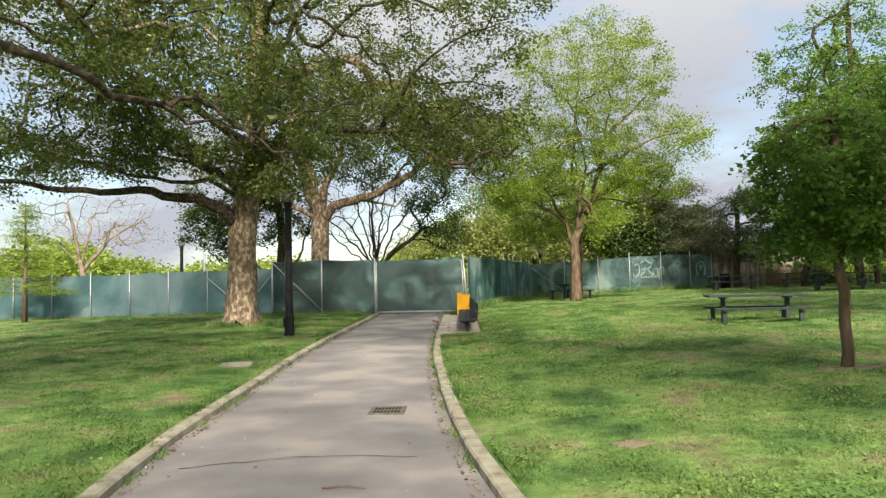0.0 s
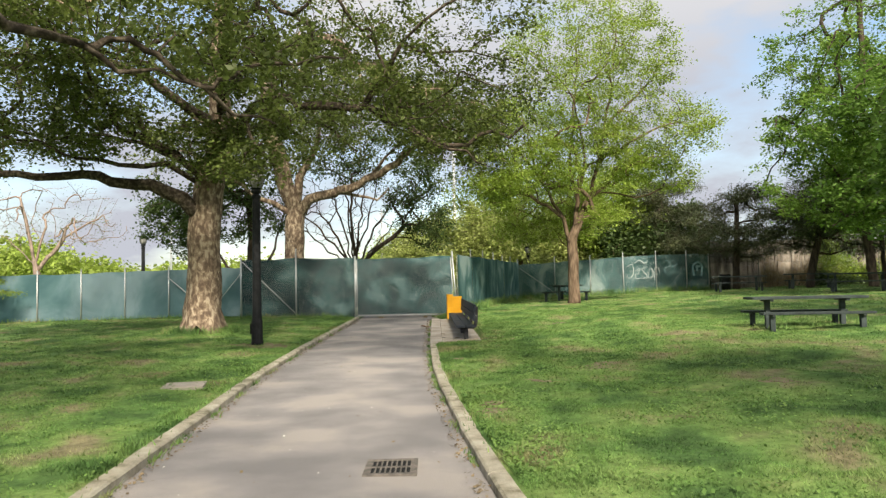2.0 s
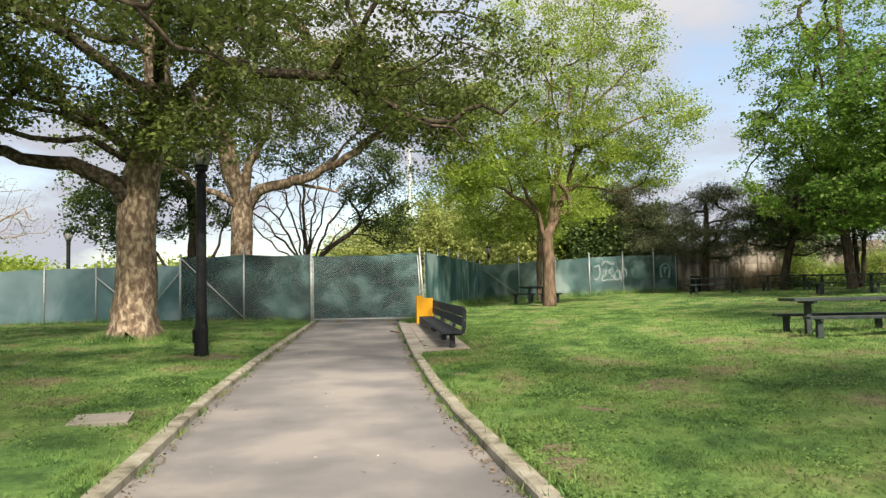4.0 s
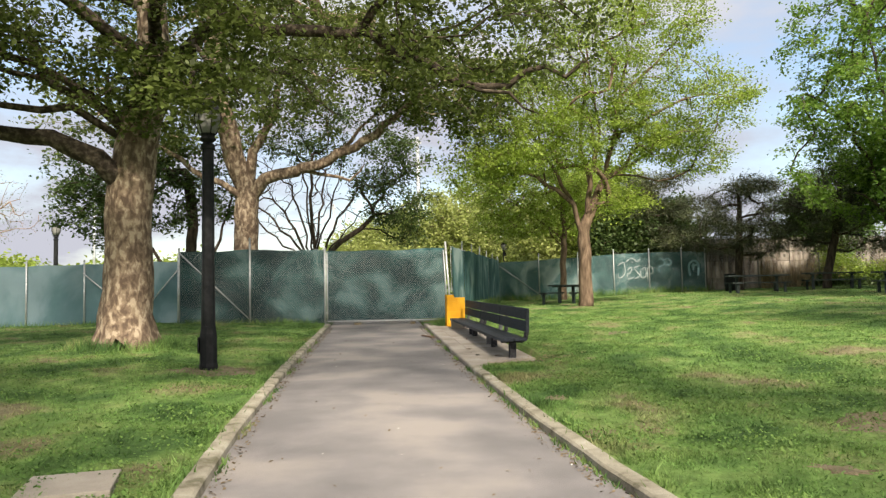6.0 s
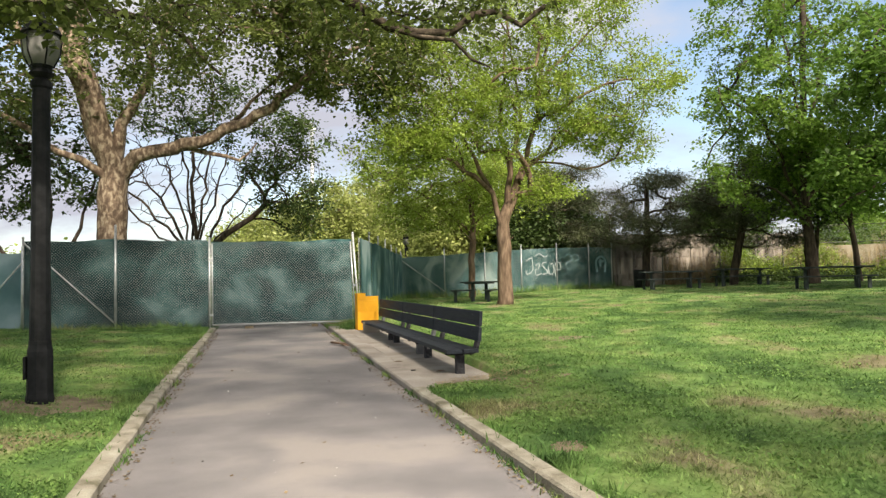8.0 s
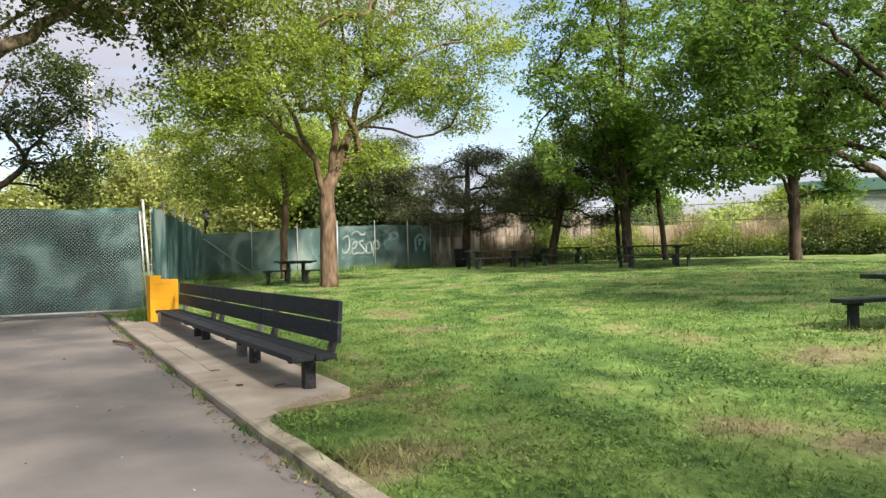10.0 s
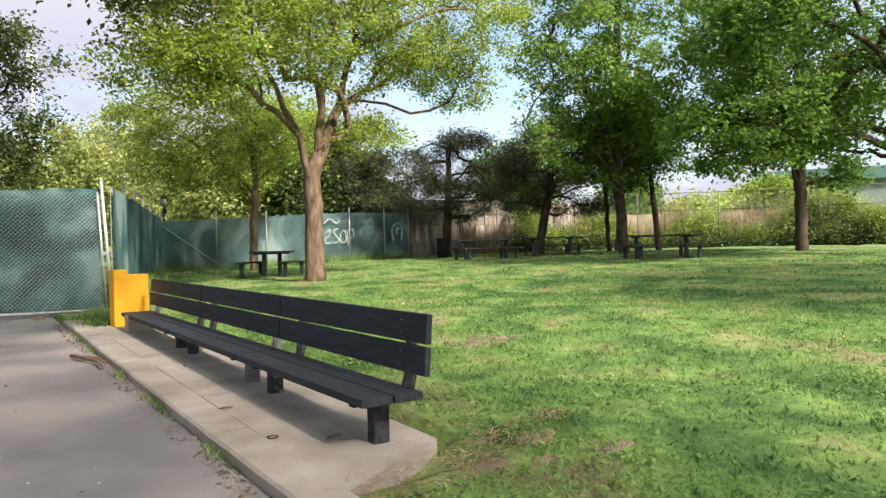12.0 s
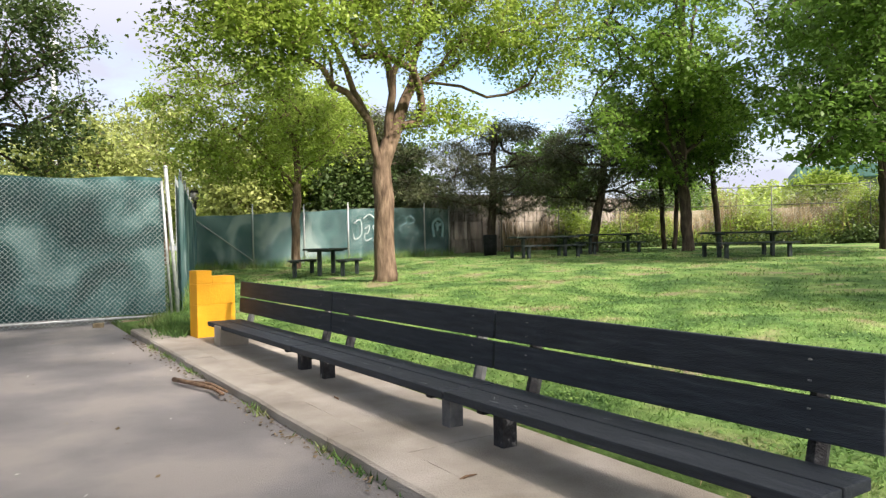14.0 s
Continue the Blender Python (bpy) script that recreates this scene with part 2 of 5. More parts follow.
DRY_STRAW = material("dry_straw", [(0.35, (0.20, 0.14, 0.075)), (0.7, (0.38, 0.30, 0.17))], scale=4, rough=0.9, island=0.4)
PAPER = material("pale_litter", [(0.4, (0.55, 0.53, 0.48)), (0.7, (0.72, 0.70, 0.66))], scale=6, rough=0.8)


# ---- mesh helpers ----
def part(name, bm, mat, parent=None, label="", smooth=False):
    me = bpy.data.meshes.new(name)
    bm.to_mesh(me)
    bm.free()
    return part_of(name, me, mat, parent, label, smooth)


def part_of(name, me, mat, parent=None, label="", smooth=False):
    if not me.materials:
        me.materials.append(mat)
    if smooth:
        me.polygons.foreach_set("use_smooth", [True] * len(me.polygons))
    ob = new(name, me)
    if parent:
        ob.parent = parent
    if label:
        tagged(ob, label)
    return ob


def thing(name, m, label, category, group="", kind=""):
    ob = new(name)
    ob.empty_display_size = 0.2
    ob.matrix_world = m
    return tagged(ob, label, category, group, kind)


def box(bm, x0, y0, z0, x1, y1, z1, bevel=0.0, m=None):
    r = bmesh.ops.create_cube(bm, size=1.0)
    t = Matrix.Translation(((x0 + x1) / 2, (y0 + y1) / 2, (z0 + z1) / 2)) @ Matrix.Diagonal((x1 - x0, y1 - y0, z1 - z0, 1))
    bmesh.ops.transform(bm, matrix=(m or Matrix()) @ t, verts=r["verts"])
    if bevel:
        edges = list({e for v in r["verts"] for e in v.link_edges})
        bmesh.ops.bevel(bm, geom=edges, offset=bevel, segments=2, affect="EDGES", profile=0.6)
    return bm


def boxed(*args, **kw):
    return box(bmesh.new(), *args, **kw)


def tube(bm, pts, radii, sides=8, cap=True):
    """A round tube along points; radii: one or one a point."""
    pts = [Vector(p) for p in pts]
    if not hasattr(radii, "__len__"):
        radii = [radii] * len(pts)
    rings, ref = [], None
    for i, p in enumerate(pts):
        d = (pts[min(i + 1, len(pts) - 1)] - pts[max(i - 1, 0)]).normalized()
        if ref is None:
            ref = d.orthogonal().normalized()
        ref = (ref - d * ref.dot(d)).normalized()
        s = d.cross(ref)
        rings.append([bm.verts.new(p + (ref * math.cos(a) + s * math.sin(a)) * radii[i]) for a in [2 * math.pi * k / sides for k in range(sides)]])
    for a, b in zip(rings, rings[1:]):
        for k in range(sides):
            bm.faces.new((a[k], a[(k + 1) % sides], b[(k + 1) % sides], b[k]))
    if cap:
        bm.faces.new(rings[0][::-1])
        bm.faces.new(rings[-1])
    return bm


def lathe(bm, profile, sides=20, at=(0, 0, 0)):
    """A turned body from (radius, height) pairs."""
    return tube(bm, [(at[0], at[1], at[2] + z) for r, z in profile], [r for r, z in profile], sides)


def numpy_mesh(name, verts, faces):
    """A mesh of equal-sided faces from arrays."""
    me = bpy.data.meshes.new(name)
    verts, faces = np.asarray(verts, np.float32), np.asarray(faces, np.int32)
    k = faces.shape[1]
    me.vertices.add(len(verts))
    me.vertices.foreach_set("co", verts.ravel())
    me.loops.add(faces.size)
    me.loops.foreach_set("vertex_index", faces.ravel())
    me.polygons.add(len(faces))
    me.polygons.foreach_set("loop_start", np.arange(0, faces.size, k, dtype=np.int32))
    me.polygons.foreach_set("loop_total", np.full(len(faces), k, np.int32))
    me.update(calc_edges=True)
    me.validate()
    return me


# ---- the lie of the land ----
def smooth_interp(v, xs, ys, soft):
    return sum(np.interp(np.asarray(v, float) + soft * k, xs, ys) for k in (-1, -0.5, 0, 0.5, 1)) / 5


def rise(y):
    """Height of the path along its length."""
    return smooth_interp(y, (-60, 11.5, 31.4, 36, 60), (-0.05, 0.0, 0.345, 0.40, 0.42), 2.0)


def middle(y):
    """Where the path's middle runs."""
    return smooth_interp(y, (-60, -20, -6, 0, 5.3, 7.4, 9.8, 12, 15, 20, 28, 40), (22, 6.5, 1.5, -0.2, -1.22, -1.48, -1.66, -1.80, -1.97, -2.05, -2.02, -2.02), 1.0)


HALF = 1.42
LAWN_U = (-60, -24, -16, -10, -5.5, -2.4, -1.58, 1.58, 2.6, 7.5, 9.5, 15, 22, 27, 60)
LAWN_Z = (-0.1, 0.0, 0.06, 0.12, 0.17, 0.10, 0.055, 0.055, 0.12, 0.345, 0.36, 0.58, 0.70, 0.78, 0.8)


def ground(x, y):
    u = np.asarray(x, float) - middle(y)
    return rise(y) + np.interp(u, LAWN_U, LAWN_Z)


def gz(x, y):
    return float(ground(x, y))


def sheet(name, us, ys, zfun, mat, along_path=True):
    U, Y = np.meshgrid(us, ys)
    X = U + (middle(Y) if along_path else 0)
    Z = zfun(U, Y)
    nu, ny = len(us), len(ys)
    i = np.arange(nu * ny).reshape(ny, nu)
    f = np.stack([i[:-1, :-1], i[:-1, 1:], i[1:, 1:], i[1:, :-1]], -1).reshape(-1, 4)
    me = numpy_mesh(name, np.stack([X, Y, Z], -1).reshape(-1, 3), f)
    ob = part_of(name, me, mat, smooth=True)
    return ob


rng = np.random.default_rng(7)


def patchy(x, y, cell, seed):
    """Smooth random values from 0 to 1 over the plan, with patches about as wide as cell."""
    g = np.random.default_rng(seed).uniform(0, 1, (256, 256))
    fx, fy = np.asarray(x, float) / cell + 64, np.asarray(y, float) / cell + 64
    i, j = np.floor(fx).astype(int), np.floor(fy).astype(int)
    u, v = fx - i, fy - j
    u, v = u * u * (3 - 2 * u), v * v * (3 - 2 * v)
    at = lambda p, q: g[p % 256, q % 256]
    return (at(i, j) * (1 - u) + at(i + 1, j) * u) * (1 - v) + (at(i, j + 1) * (1 - u) + at(i + 1, j + 1) * u) * v


def lumps(U, Y):
    return (0.018 * np.sin(U * 1.9 + 0.7 * np.sin(Y * 0.8)) * np.sin(Y * 1.3 + U * 0.4) + 0.01 * np.sin(U * 4.7 + Y * 3.1)
            + 0.05 * (patchy(U, Y, 0.42, 5) - 0.5) + 0.022 * (patchy(U, Y, 0.2, 6) - 0.5))


def lawn_height(U, Y):
    z = rise(Y) + np.interp(U, LAWN_U, LAWN_Z)
    off = np.clip((np.abs(U) - 1.7) / 0.8, 0, 1) * np.clip((60 - np.abs(U)) / 20, 0, 1)
    z = z + lumps(U, Y) * off
    x = U + middle(Y)
    pad = (U > 1.5) & (x < 0.66) & (Y > 19.72) & (Y < 28.9)
    return np.where((np.abs(U) < 1.5) | pad, z - 0.16, z)


us = np.unique(np.concatenate([[-900, -400, -180, -90], np.arange(-60, -10, 1.5), np.arange(-10, -6, 0.3), np.arange(-6, -1.6, 0.1), [-1.58, -1.5, -1.499, 0, 1.499, 1.5, 1.58], np.arange(1.7, 3.2, 0.06), np.arange(3.2, 8, 0.1), np.arange(8, 12, 0.3), np.arange(12, 60, 1.2), [90, 180, 400, 900]]))
ys = np.unique(np.concatenate([[-900, -400, -150, -80], np.arange(-60, 0, 3), np.arange(0, 19.5, 0.1), np.arange(19.5, 20.1, 0.06), np.arange(20.1, 28.6, 0.15), np.arange(28.6, 29.1, 0.06), np.arange(29.1, 34, 0.3), np.arange(34, 60, 1.0), np.arange(60, 100, 5), [150, 300, 600, 1500]]))
tagged(sheet("ground", us, ys, lawn_height, LAWN), "mown park lawn of grass and clover with worn patches", "lawn", kind="structure")
path_u = np.linspace(-HALF, HALF, 15)
path_y = np.concatenate([np.arange(-40, 0, 2), np.arange(0, 31.6, 0.35), [31.6, 33, 36, 40, 46]])
tagged(sheet("path", path_u, path_y, lambda U, Y: rise(Y) + 0.012 * (1 - (U / HALF) ** 2) + 0.004 * np.sin(U * 3 + Y * 1.7), ASPHALT),
       "grey asphalt footpath with faint stains and a fine crack", "footpath", kind="structure")


# ---- trees ----
class Growth:
    """A branching skeleton: limbs given as polylines, twigs grown out to points of the crown."""

    def __init__(self, seed):
        self.r = np.random.default_rng(seed)
        self.pos, self.up, self.dirs, self.least = [], [], [], []

    def add(self, p, parent, least=0.0):
        self.least.append(least)
        p = np.asarray(p, float)
        self.pos.append(p)
        self.up.append(parent)
        d = p - self.pos[parent] if parent >= 0 else np.array([0, 0, 1.0])
        self.dirs.append(d / (np.linalg.norm(d) + 1e-9))
        return len(self.pos) - 1

    def nearest(self, p):
        return int(np.argmin(np.linalg.norm(np.array(self.pos) - np.asarray(p, float), axis=1)))

    def limb(self, points, parent=None, step=0.45, wiggle=0.05, thick=0.0):
        """Adds a smooth limb through the points; it springs from the node nearest to the first one."""
        pts = [np.asarray(p, float) for p in points]
        if parent is None:
            parent = self.nearest(pts[0]) if self.pos else -1
        if parent < 0:
            parent = self.add(pts[0], -1)
        q = [self.pos[parent]] + pts[1:]
        q = [2 * q[0] - q[1]] + q + [2 * q[-1] - q[-2]]
        spans = len(q) - 3
        for i in range(1, len(q) - 2):
            n = max(2, int(np.linalg.norm(q[i + 1] - q[i]) / step))
            for k in range(1, n + 1):
                t = k / n
                a, b, c, d = q[i - 1], q[i], q[i + 1], q[i + 2]
                p = 0.5 * (2 * b + (c - a) * t + (2 * a - 5 * b + 4 * c - d) * t * t + (3 * b - a - 3 * c + d) * t ** 3)
                parent = self.add(p + self.r.normal(0, wiggle, 3), parent, thick * (1 - 0.78 * (i - 1 + t) / spans))
        return parent

    def twigs(self, targets, centre, min_index=0, step=0.5, wiggle=0.07, back=0.5):
        targets = np.asarray(targets)
        targets = targets[np.argsort(np.linalg.norm(targets - centre, axis=1))]
        tips = []
        for c in targets:
            P, D = np.array(self.pos[min_index:]), np.array(self.dirs[min_index:])
            v = c - P
            dist = np.linalg.norm(v, axis=1) + 1e-6
            cost = dist * (1 + back * (1 - (v * D).sum(1) / dist))
            j = int(np.argmin(cost))
            p0, d0, L = P[j], D[j], dist[j]
            if L < 0.15:
                continue
            n = max(2, int(L / step))
            ctrl = p0 + (0.5 * d0 + 0.5 * (c - p0) / L) * L * 0.5
            ctrl[2] += 0.05 * L
            parent = j + min_index
            for k in range(1, n + 1):
                t = k / n
                p = (1 - t) ** 2 * p0 + 2 * t * (1 - t) * ctrl + t * t * c
                parent = self.add(p + self.r.normal(0, wiggle, 3) * (k < n), parent)
            tips.append(np.concatenate([c, (c - ctrl) / (np.linalg.norm(c - ctrl) + 1e-6)]))
        return np.array(tips)

    def radii(self, base, tip):
        n = len(self.pos)
        kids = np.zeros(n)
        for i in range(n - 1, -1, -1):
            if kids[i] == 0:
                kids[i] = 1
            if self.up[i] >= 0:
                kids[self.up[i]] += kids[i]
        k = math.log(base / tip) / math.log(max(kids[0], 2))
        return np.maximum(tip * kids ** k, np.array(self.least)), kids

    def tubes(self, rad, kids, thin, flare, big):
        """Sweeps the branches; returns vertices and quads of the trunk, of each limb thicker than big, and of all the twigs."""
        n = len(self.pos)
        children = [[] for _ in range(n)]
        for i, u in enumerate(self.up):
            if u >= 0:
                children[u].append(i)
        chains, starts = [], [0]
        while starts:
            s = starts.pop()
            chain = ([self.up[s]] if self.up[s] >= 0 else []) + [s]
            while children[chain[-1]]:
                ch = sorted(children[chain[-1]], key=lambda c: -kids[c])
                starts += ch[1:]
                chain.append(ch[0])
            chains.append(chain)
        groups = []
        for ci, chain in enumerate(chains):
            first = rad[chain[1]] if ci and len(chain) > 1 else rad[chain[0]]
            if len(chain) < 2 or first < thin:
                continue
            kind = 0 if not ci else 1 if first >= big else 2
            pts = np.array([self.pos[i] for i in chain])
            rr = np.array([min(rad[i], first) if ci else rad[i] for i in chain])
            if flare and not ci:
                up = pts[:, 2] - pts[0, 2]
                rr = rr * (1 + flare * (0.8 * np.exp(-up / 0.35) + 0.4 * np.exp(-up / 1.5)))
            sides = 18 if first > 0.3 else 10 if first > 0.12 else 6 if first > 0.04 else 4 if first > 0.015 else 3
            d = np.gradient(pts, axis=0)
            d /= np.linalg.norm(d, axis=1)[:, None] + 1e-9
            ref = np.cross(d, np.array([0.31, 0.92, 0.2]))
            ref /= np.linalg.norm(ref, axis=1)[:, None] + 1e-9
            s = np.cross(d, ref)
            a = np.linspace(0, 2 * math.pi, sides, endpoint=False)
            ring = ref[:, None] * np.cos(a)[None, :, None] + s[:, None] * np.sin(a)[None, :, None]
            lob = np.ones((len(pts), sides))
            if first > 0.2:
                lob += 0.05 * np.sin(3 * a + 1.3)[None] + 0.05 * self.r.normal(0, 0.6, (len(pts), sides))
                if flare and not ci:
                    lob += 0.28 * flare * np.sin(5 * a + 0.6)[None] * np.exp(-(pts[:, 2] - pts[0, 2]) / 0.3)[:, None]
            v = pts[:, None] + ring * (rr[:, None] * lob)[:, :, None]
            m = len(pts)
            i0 = np.arange(m - 1)[:, None] * sides + np.arange(sides)[None]
            i1 = np.arange(m - 1)[:, None] * sides + (np.arange(sides)[None] + 1) % sides
            groups.append((kind, v.reshape(-1, 3), np.stack([i0, i1, i1 + sides, i0 + sides], -1).reshape(-1, 4)))
        out = [("trunk" if k == 0 else "limb", v, f) for k, v, f in groups if k < 2]
        thin_ones = [(v, f) for k, v, f in groups if k == 2]
        if thin_ones:
            starts = np.cumsum([0] + [len(v) for v, f in thin_ones])
            out.append(("twigwork", np.concatenate([v for v, f in thin_ones]), np.concatenate([f + s for (v, f), s in zip(thin_ones, starts)])))
        return out


def leaf_cloud(r, tips, per, spread, size, flat=0.7, droop=0.2, slim=0.62, spray=0.0):
    """Folded leaves about each tip."""
    tips = np.repeat(np.asarray(tips), per, axis=0)
    n = len(tips)
    off = r.normal(0, 1, (n, 3)) * spread
    if tips.shape[1] == 6:
        off -= tips[:, 3:] * (r.uniform(-0.25, 1, n) * spray)[:, None]
        tips = tips[:, :3]
    off[:, 2] = off[:, 2] * flat - droop * spread
    p = tips + off
    d = r.normal(0, 1, (n, 3))
    d[:, 2] = d[:, 2] * 0.5 - 0.35
    d /= np.linalg.norm(d, axis=1)[:, None]
    up = r.normal(0, 0.55, (n, 3)) + np.array([0, 0, 1.0])
    s = np.cross(d, up)
    s /= np.linalg.norm(s, axis=1)[:, None] + 1e-9
    nrm = np.cross(s, d)
    L = (size * r.uniform(0.6, 1.3, n))[:, None]
    w = L * slim * 0.5
    v = np.stack([p, p + d * L * 0.45 + s * w + nrm * w * 0.35, p + d * L, p + d * L * 0.45 - s * w + nrm * w * 0.35], 1)
    f = np.arange(n * 4).reshape(n, 4)
    return v.reshape(-1, 3), f


def crown_points(r, blobs, n, hollow=0.55, gap=0.0):
    """Points in a union of (centre, radii, weight) ellipsoids, thinned inside, with gaps."""
    w = np.array([b[2] for b in blobs], float)
    out = []
    for b, m in zip(blobs, np.maximum(1, (n * w / w.sum()).astype(int))):
        d = r.normal(0, 1, (m * 3, 3))
        d /= np.linalg.norm(d, axis=1)[:, None]
        rad = r.uniform(hollow ** 3, 1, m * 3) ** (1 / 3)
        p = np.array(b[0]) + d * rad[:, None] * np.array(b[1])
        g = np.sin(p[:, 0] * 1.1 + 1.7 * np.sin(p[:, 2] * 0.9)) + np.sin(p[:, 1] * 1.3 + p[:, 2] * 0.7) + np.sin(p[:, 2] * 1.5 + p[:, 0] * 0.5)
        p = p[g > -3 + 3 * gap]
        out.append(p[:m])
    return np.concatenate(out)


def tree(name, label, seed, limbs, blobs, n, leaf, bark, base, tip=0.009, per=120, spread=0.4, size=0.13, flare=0.35, hollow=0.5, gap=0.35, thin=0.0,
         category="tree", group="", wiggle=0.06, floor_z=-9.0, big=0.09, flat=0.7, droop=0.2, slim=0.62, step=0.5, leafless=(), thick=0.0, spray=0.9, limb_bark=None):
    """A tree: trunk and limbs through the given points, twigs to its crown's points, and leaves about them. limbs[0] is the trunk."""
    g = Growth(seed)
    g.limb([limbs[0][0]] + list(limbs[0]), step=0.35, wiggle=0.02)
    n0 = len(g.pos)
    for lb in limbs[1:]:
        own = isinstance(lb[0], float)
        g.limb(lb[1:] if own else lb, wiggle=wiggle, thick=lb[0] if own else thick)
    pts = crown_points(g.r, blobs, n, hollow, gap)
    pts = pts[pts[:, 2] > floor_z]
    centre = np.array(limbs[0][-1], float)
    tips = g.twigs(pts, centre, min_index=max(0, n0 - 3), step=step, wiggle=wiggle)
    if len(leafless):
        bare = crown_points(g.r, leafless, n + 80, 0.2, gap * 0.5)
        g.twigs(bare, centre, min_index=max(0, n0 - 3), step=step, wiggle=wiggle)
    rad, kids = g.radii(base, tip)
    o = np.array(limbs[0][0], float)
    root = thing(name, pose(*o), label, category, group)
    for nm, V, F in g.tubes(rad, kids, thin, flare, big):
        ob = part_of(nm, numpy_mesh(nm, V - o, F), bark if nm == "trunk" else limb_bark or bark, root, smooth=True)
        if nm == "twigwork":
            tagged(ob, kind="stuff")
    if per:
        V, F = leaf_cloud(g.r, tips, per, spread, size, flat, droop, slim, spray)
        part_of("crown", numpy_mesh("crown", V - o, F), leaf, root)
    return root


def on(x, y, dz=0.0):
    return (x, y, gz(x, y) + dz)


# the large mottled plane tree beside the path, with limbs low over lawn and path
ax, ay = -7.1, 23.5
tree("plane_tree", "large plane tree with flaking mottled bark and low spreading limbs", 11,
     [[on(ax, ay, -0.1), (ax, ay, 1.5), (ax + 0.05, ay, 3.0), (ax + 0.1, ay, 4.0), (ax + 0.2, ay, 4.8), (ax + 0.5, ay, 5.9), (ax + 0.4, ay + 0.2, 8.5), (ax + 0.6, ay + 0.3, 11.5), (ax + 0.2, ay, 14.0)],
      [0.24, (ax, ay, 3.7), (-7.7, 23.1, 4.2), (-8.3, 22.8, 4.45), (-9.3, 22.6, 4.68), (-10.7, 22.4, 4.8), (-12.7, 21.8, 4.8), (-15.5, 20.8, 5.2)],
      [0.10, (ax, ay, 4.4), (-7.9, 22.8, 5.1), (-8.9, 22.0, 5.0), (-10.2, 20.6, 5.2), (-11.6, 19.2, 5.5)],
      [0.13, (ax, ay, 4.5), (-7.5, 23.2, 5.2), (-8.1, 22.7, 5.66), (-8.6, 21.8, 5.9), (-8.6, 20.4, 6.3), (-8.2, 18.4, 7.0)],
      [0.09, (ax, ay, 4.8), (-7.83, 23.0, 5.3), (-8.58, 22.8, 5.7), (-9.4, 22.1, 5.9), (-10.74, 21.0, 5.6), (-12.0, 19.8, 5.9)],
      [0.17, (ax, ay, 5.2), (-6.2, 23.3, 5.75), (-5.66, 22.9, 6.38), (-4.9, 22.4, 6.77), (-4.12, 22.3, 6.64), (-3.13, 22.2, 6.47), (-2.25, 22.0, 6.41), (-1.72, 21.8, 6.05), (-0.98, 21.6, 5.67),
       (-0.48, 21.4, 5.25), (0.47, 21.3, 5.21), (1.1, 21.2, 5.45), (1.9, 21.0, 5.5)],
      [0.06, (-2.25, 22.0, 6.41), (-1.72, 21.8, 6.3), (-0.86, 21.6, 6.32), (-0.1, 21.3, 6.5)],
      [0.05, (-0.48, 21.4, 5.25), (0.3, 21.0, 4.9), (0.9, 20.8, 4.5)],
      [0.035, (-5.66, 22.9, 6.38), (-5.1, 20.6, 5.7), (-4.5, 18.8, 4.7)],
      [0.07, (-2.25, 22.0, 6.41), (-1.4, 21.2, 7.5), (-0.2, 20.4, 8.4), (1.4, 19.8, 9.0)],
      [0.13, (ax, ay, 5.8), (-6.5, 24.4, 6.31), (-6.17, 25.5, 6.76), (-5.09, 27.0, 7.15), (-4.3, 27.8, 7.3), (-3.6, 28.1, 6.8), (-3.0, 28.4, 6.5)],
      [0.14, (ax, ay, 6.4), (-5.6, 20.6, 8.0), (-4.4, 17.4, 9.0), (-3.2, 14.6, 9.6)],
      [0.14, (ax, ay, 6.2), (-8.4, 21.4, 7.4), (-10.4, 18.6, 8.2), (-12.4, 15.6, 8.8)],
      [0.12, (ax, ay, 7.2), (-10.0, 24.5, 9.0), (-12.5, 25.5, 10.5)],
      [0.12, (ax, ay, 8.2), (-4.5, 21.4, 10.0), (-2.4, 20.0, 11.2)]],
     [((-8.0, 21.5, 9.6), (6.4, 6.6, 4.4), 8.0), ((-10.6, 20.4, 5.9), (3.6, 3.4, 1.0), 3.8), ((-7.0, 18.6, 7.0), (3.4, 3.2, 1.2), 2.0), ((-3.2, 22.0, 7.4), (2.8, 2.6, 1.3), 1.1), ((0.2, 21.3, 6.3), (2.4, 2.4, 1.5), 1.5),
      ((-10.4, 17.0, 8.0), (3.6, 3.6, 1.8), 1.9), ((-3.6, 16.0, 9.2), (3.2, 3.6, 1.4), 1.1), ((-13.6, 21.6, 6.4), (3.0, 3.6, 2.0), 1.5), ((-6.6, 22.4, 5.4), (1.5, 1.3, 0.9), 0.9), ((-4.4, 27.2, 6.9), (1.9, 1.5, 0.9), 0.8), ((0.3, 20.0, 8.9), (2.6, 2.8, 1.7), 1.4), ((-4.7, 20.0, 5.3), (1.2, 1.2, 0.7), 0.7), ((-4.4, 18.5, 4.35), (0.75, 0.5, 0.45), 0.5)],
     2050, LEAF_PLANE, PLANE_BARK, 0.43, per=44, spread=0.18, size=0.118, flare=0.55, hollow=0.25, gap=0.66, floor_z=4.0, thick=0.14, limb_bark=SHADED_LIMB_BARK, wiggle=0.07, flat=0.55, group="plane trees")
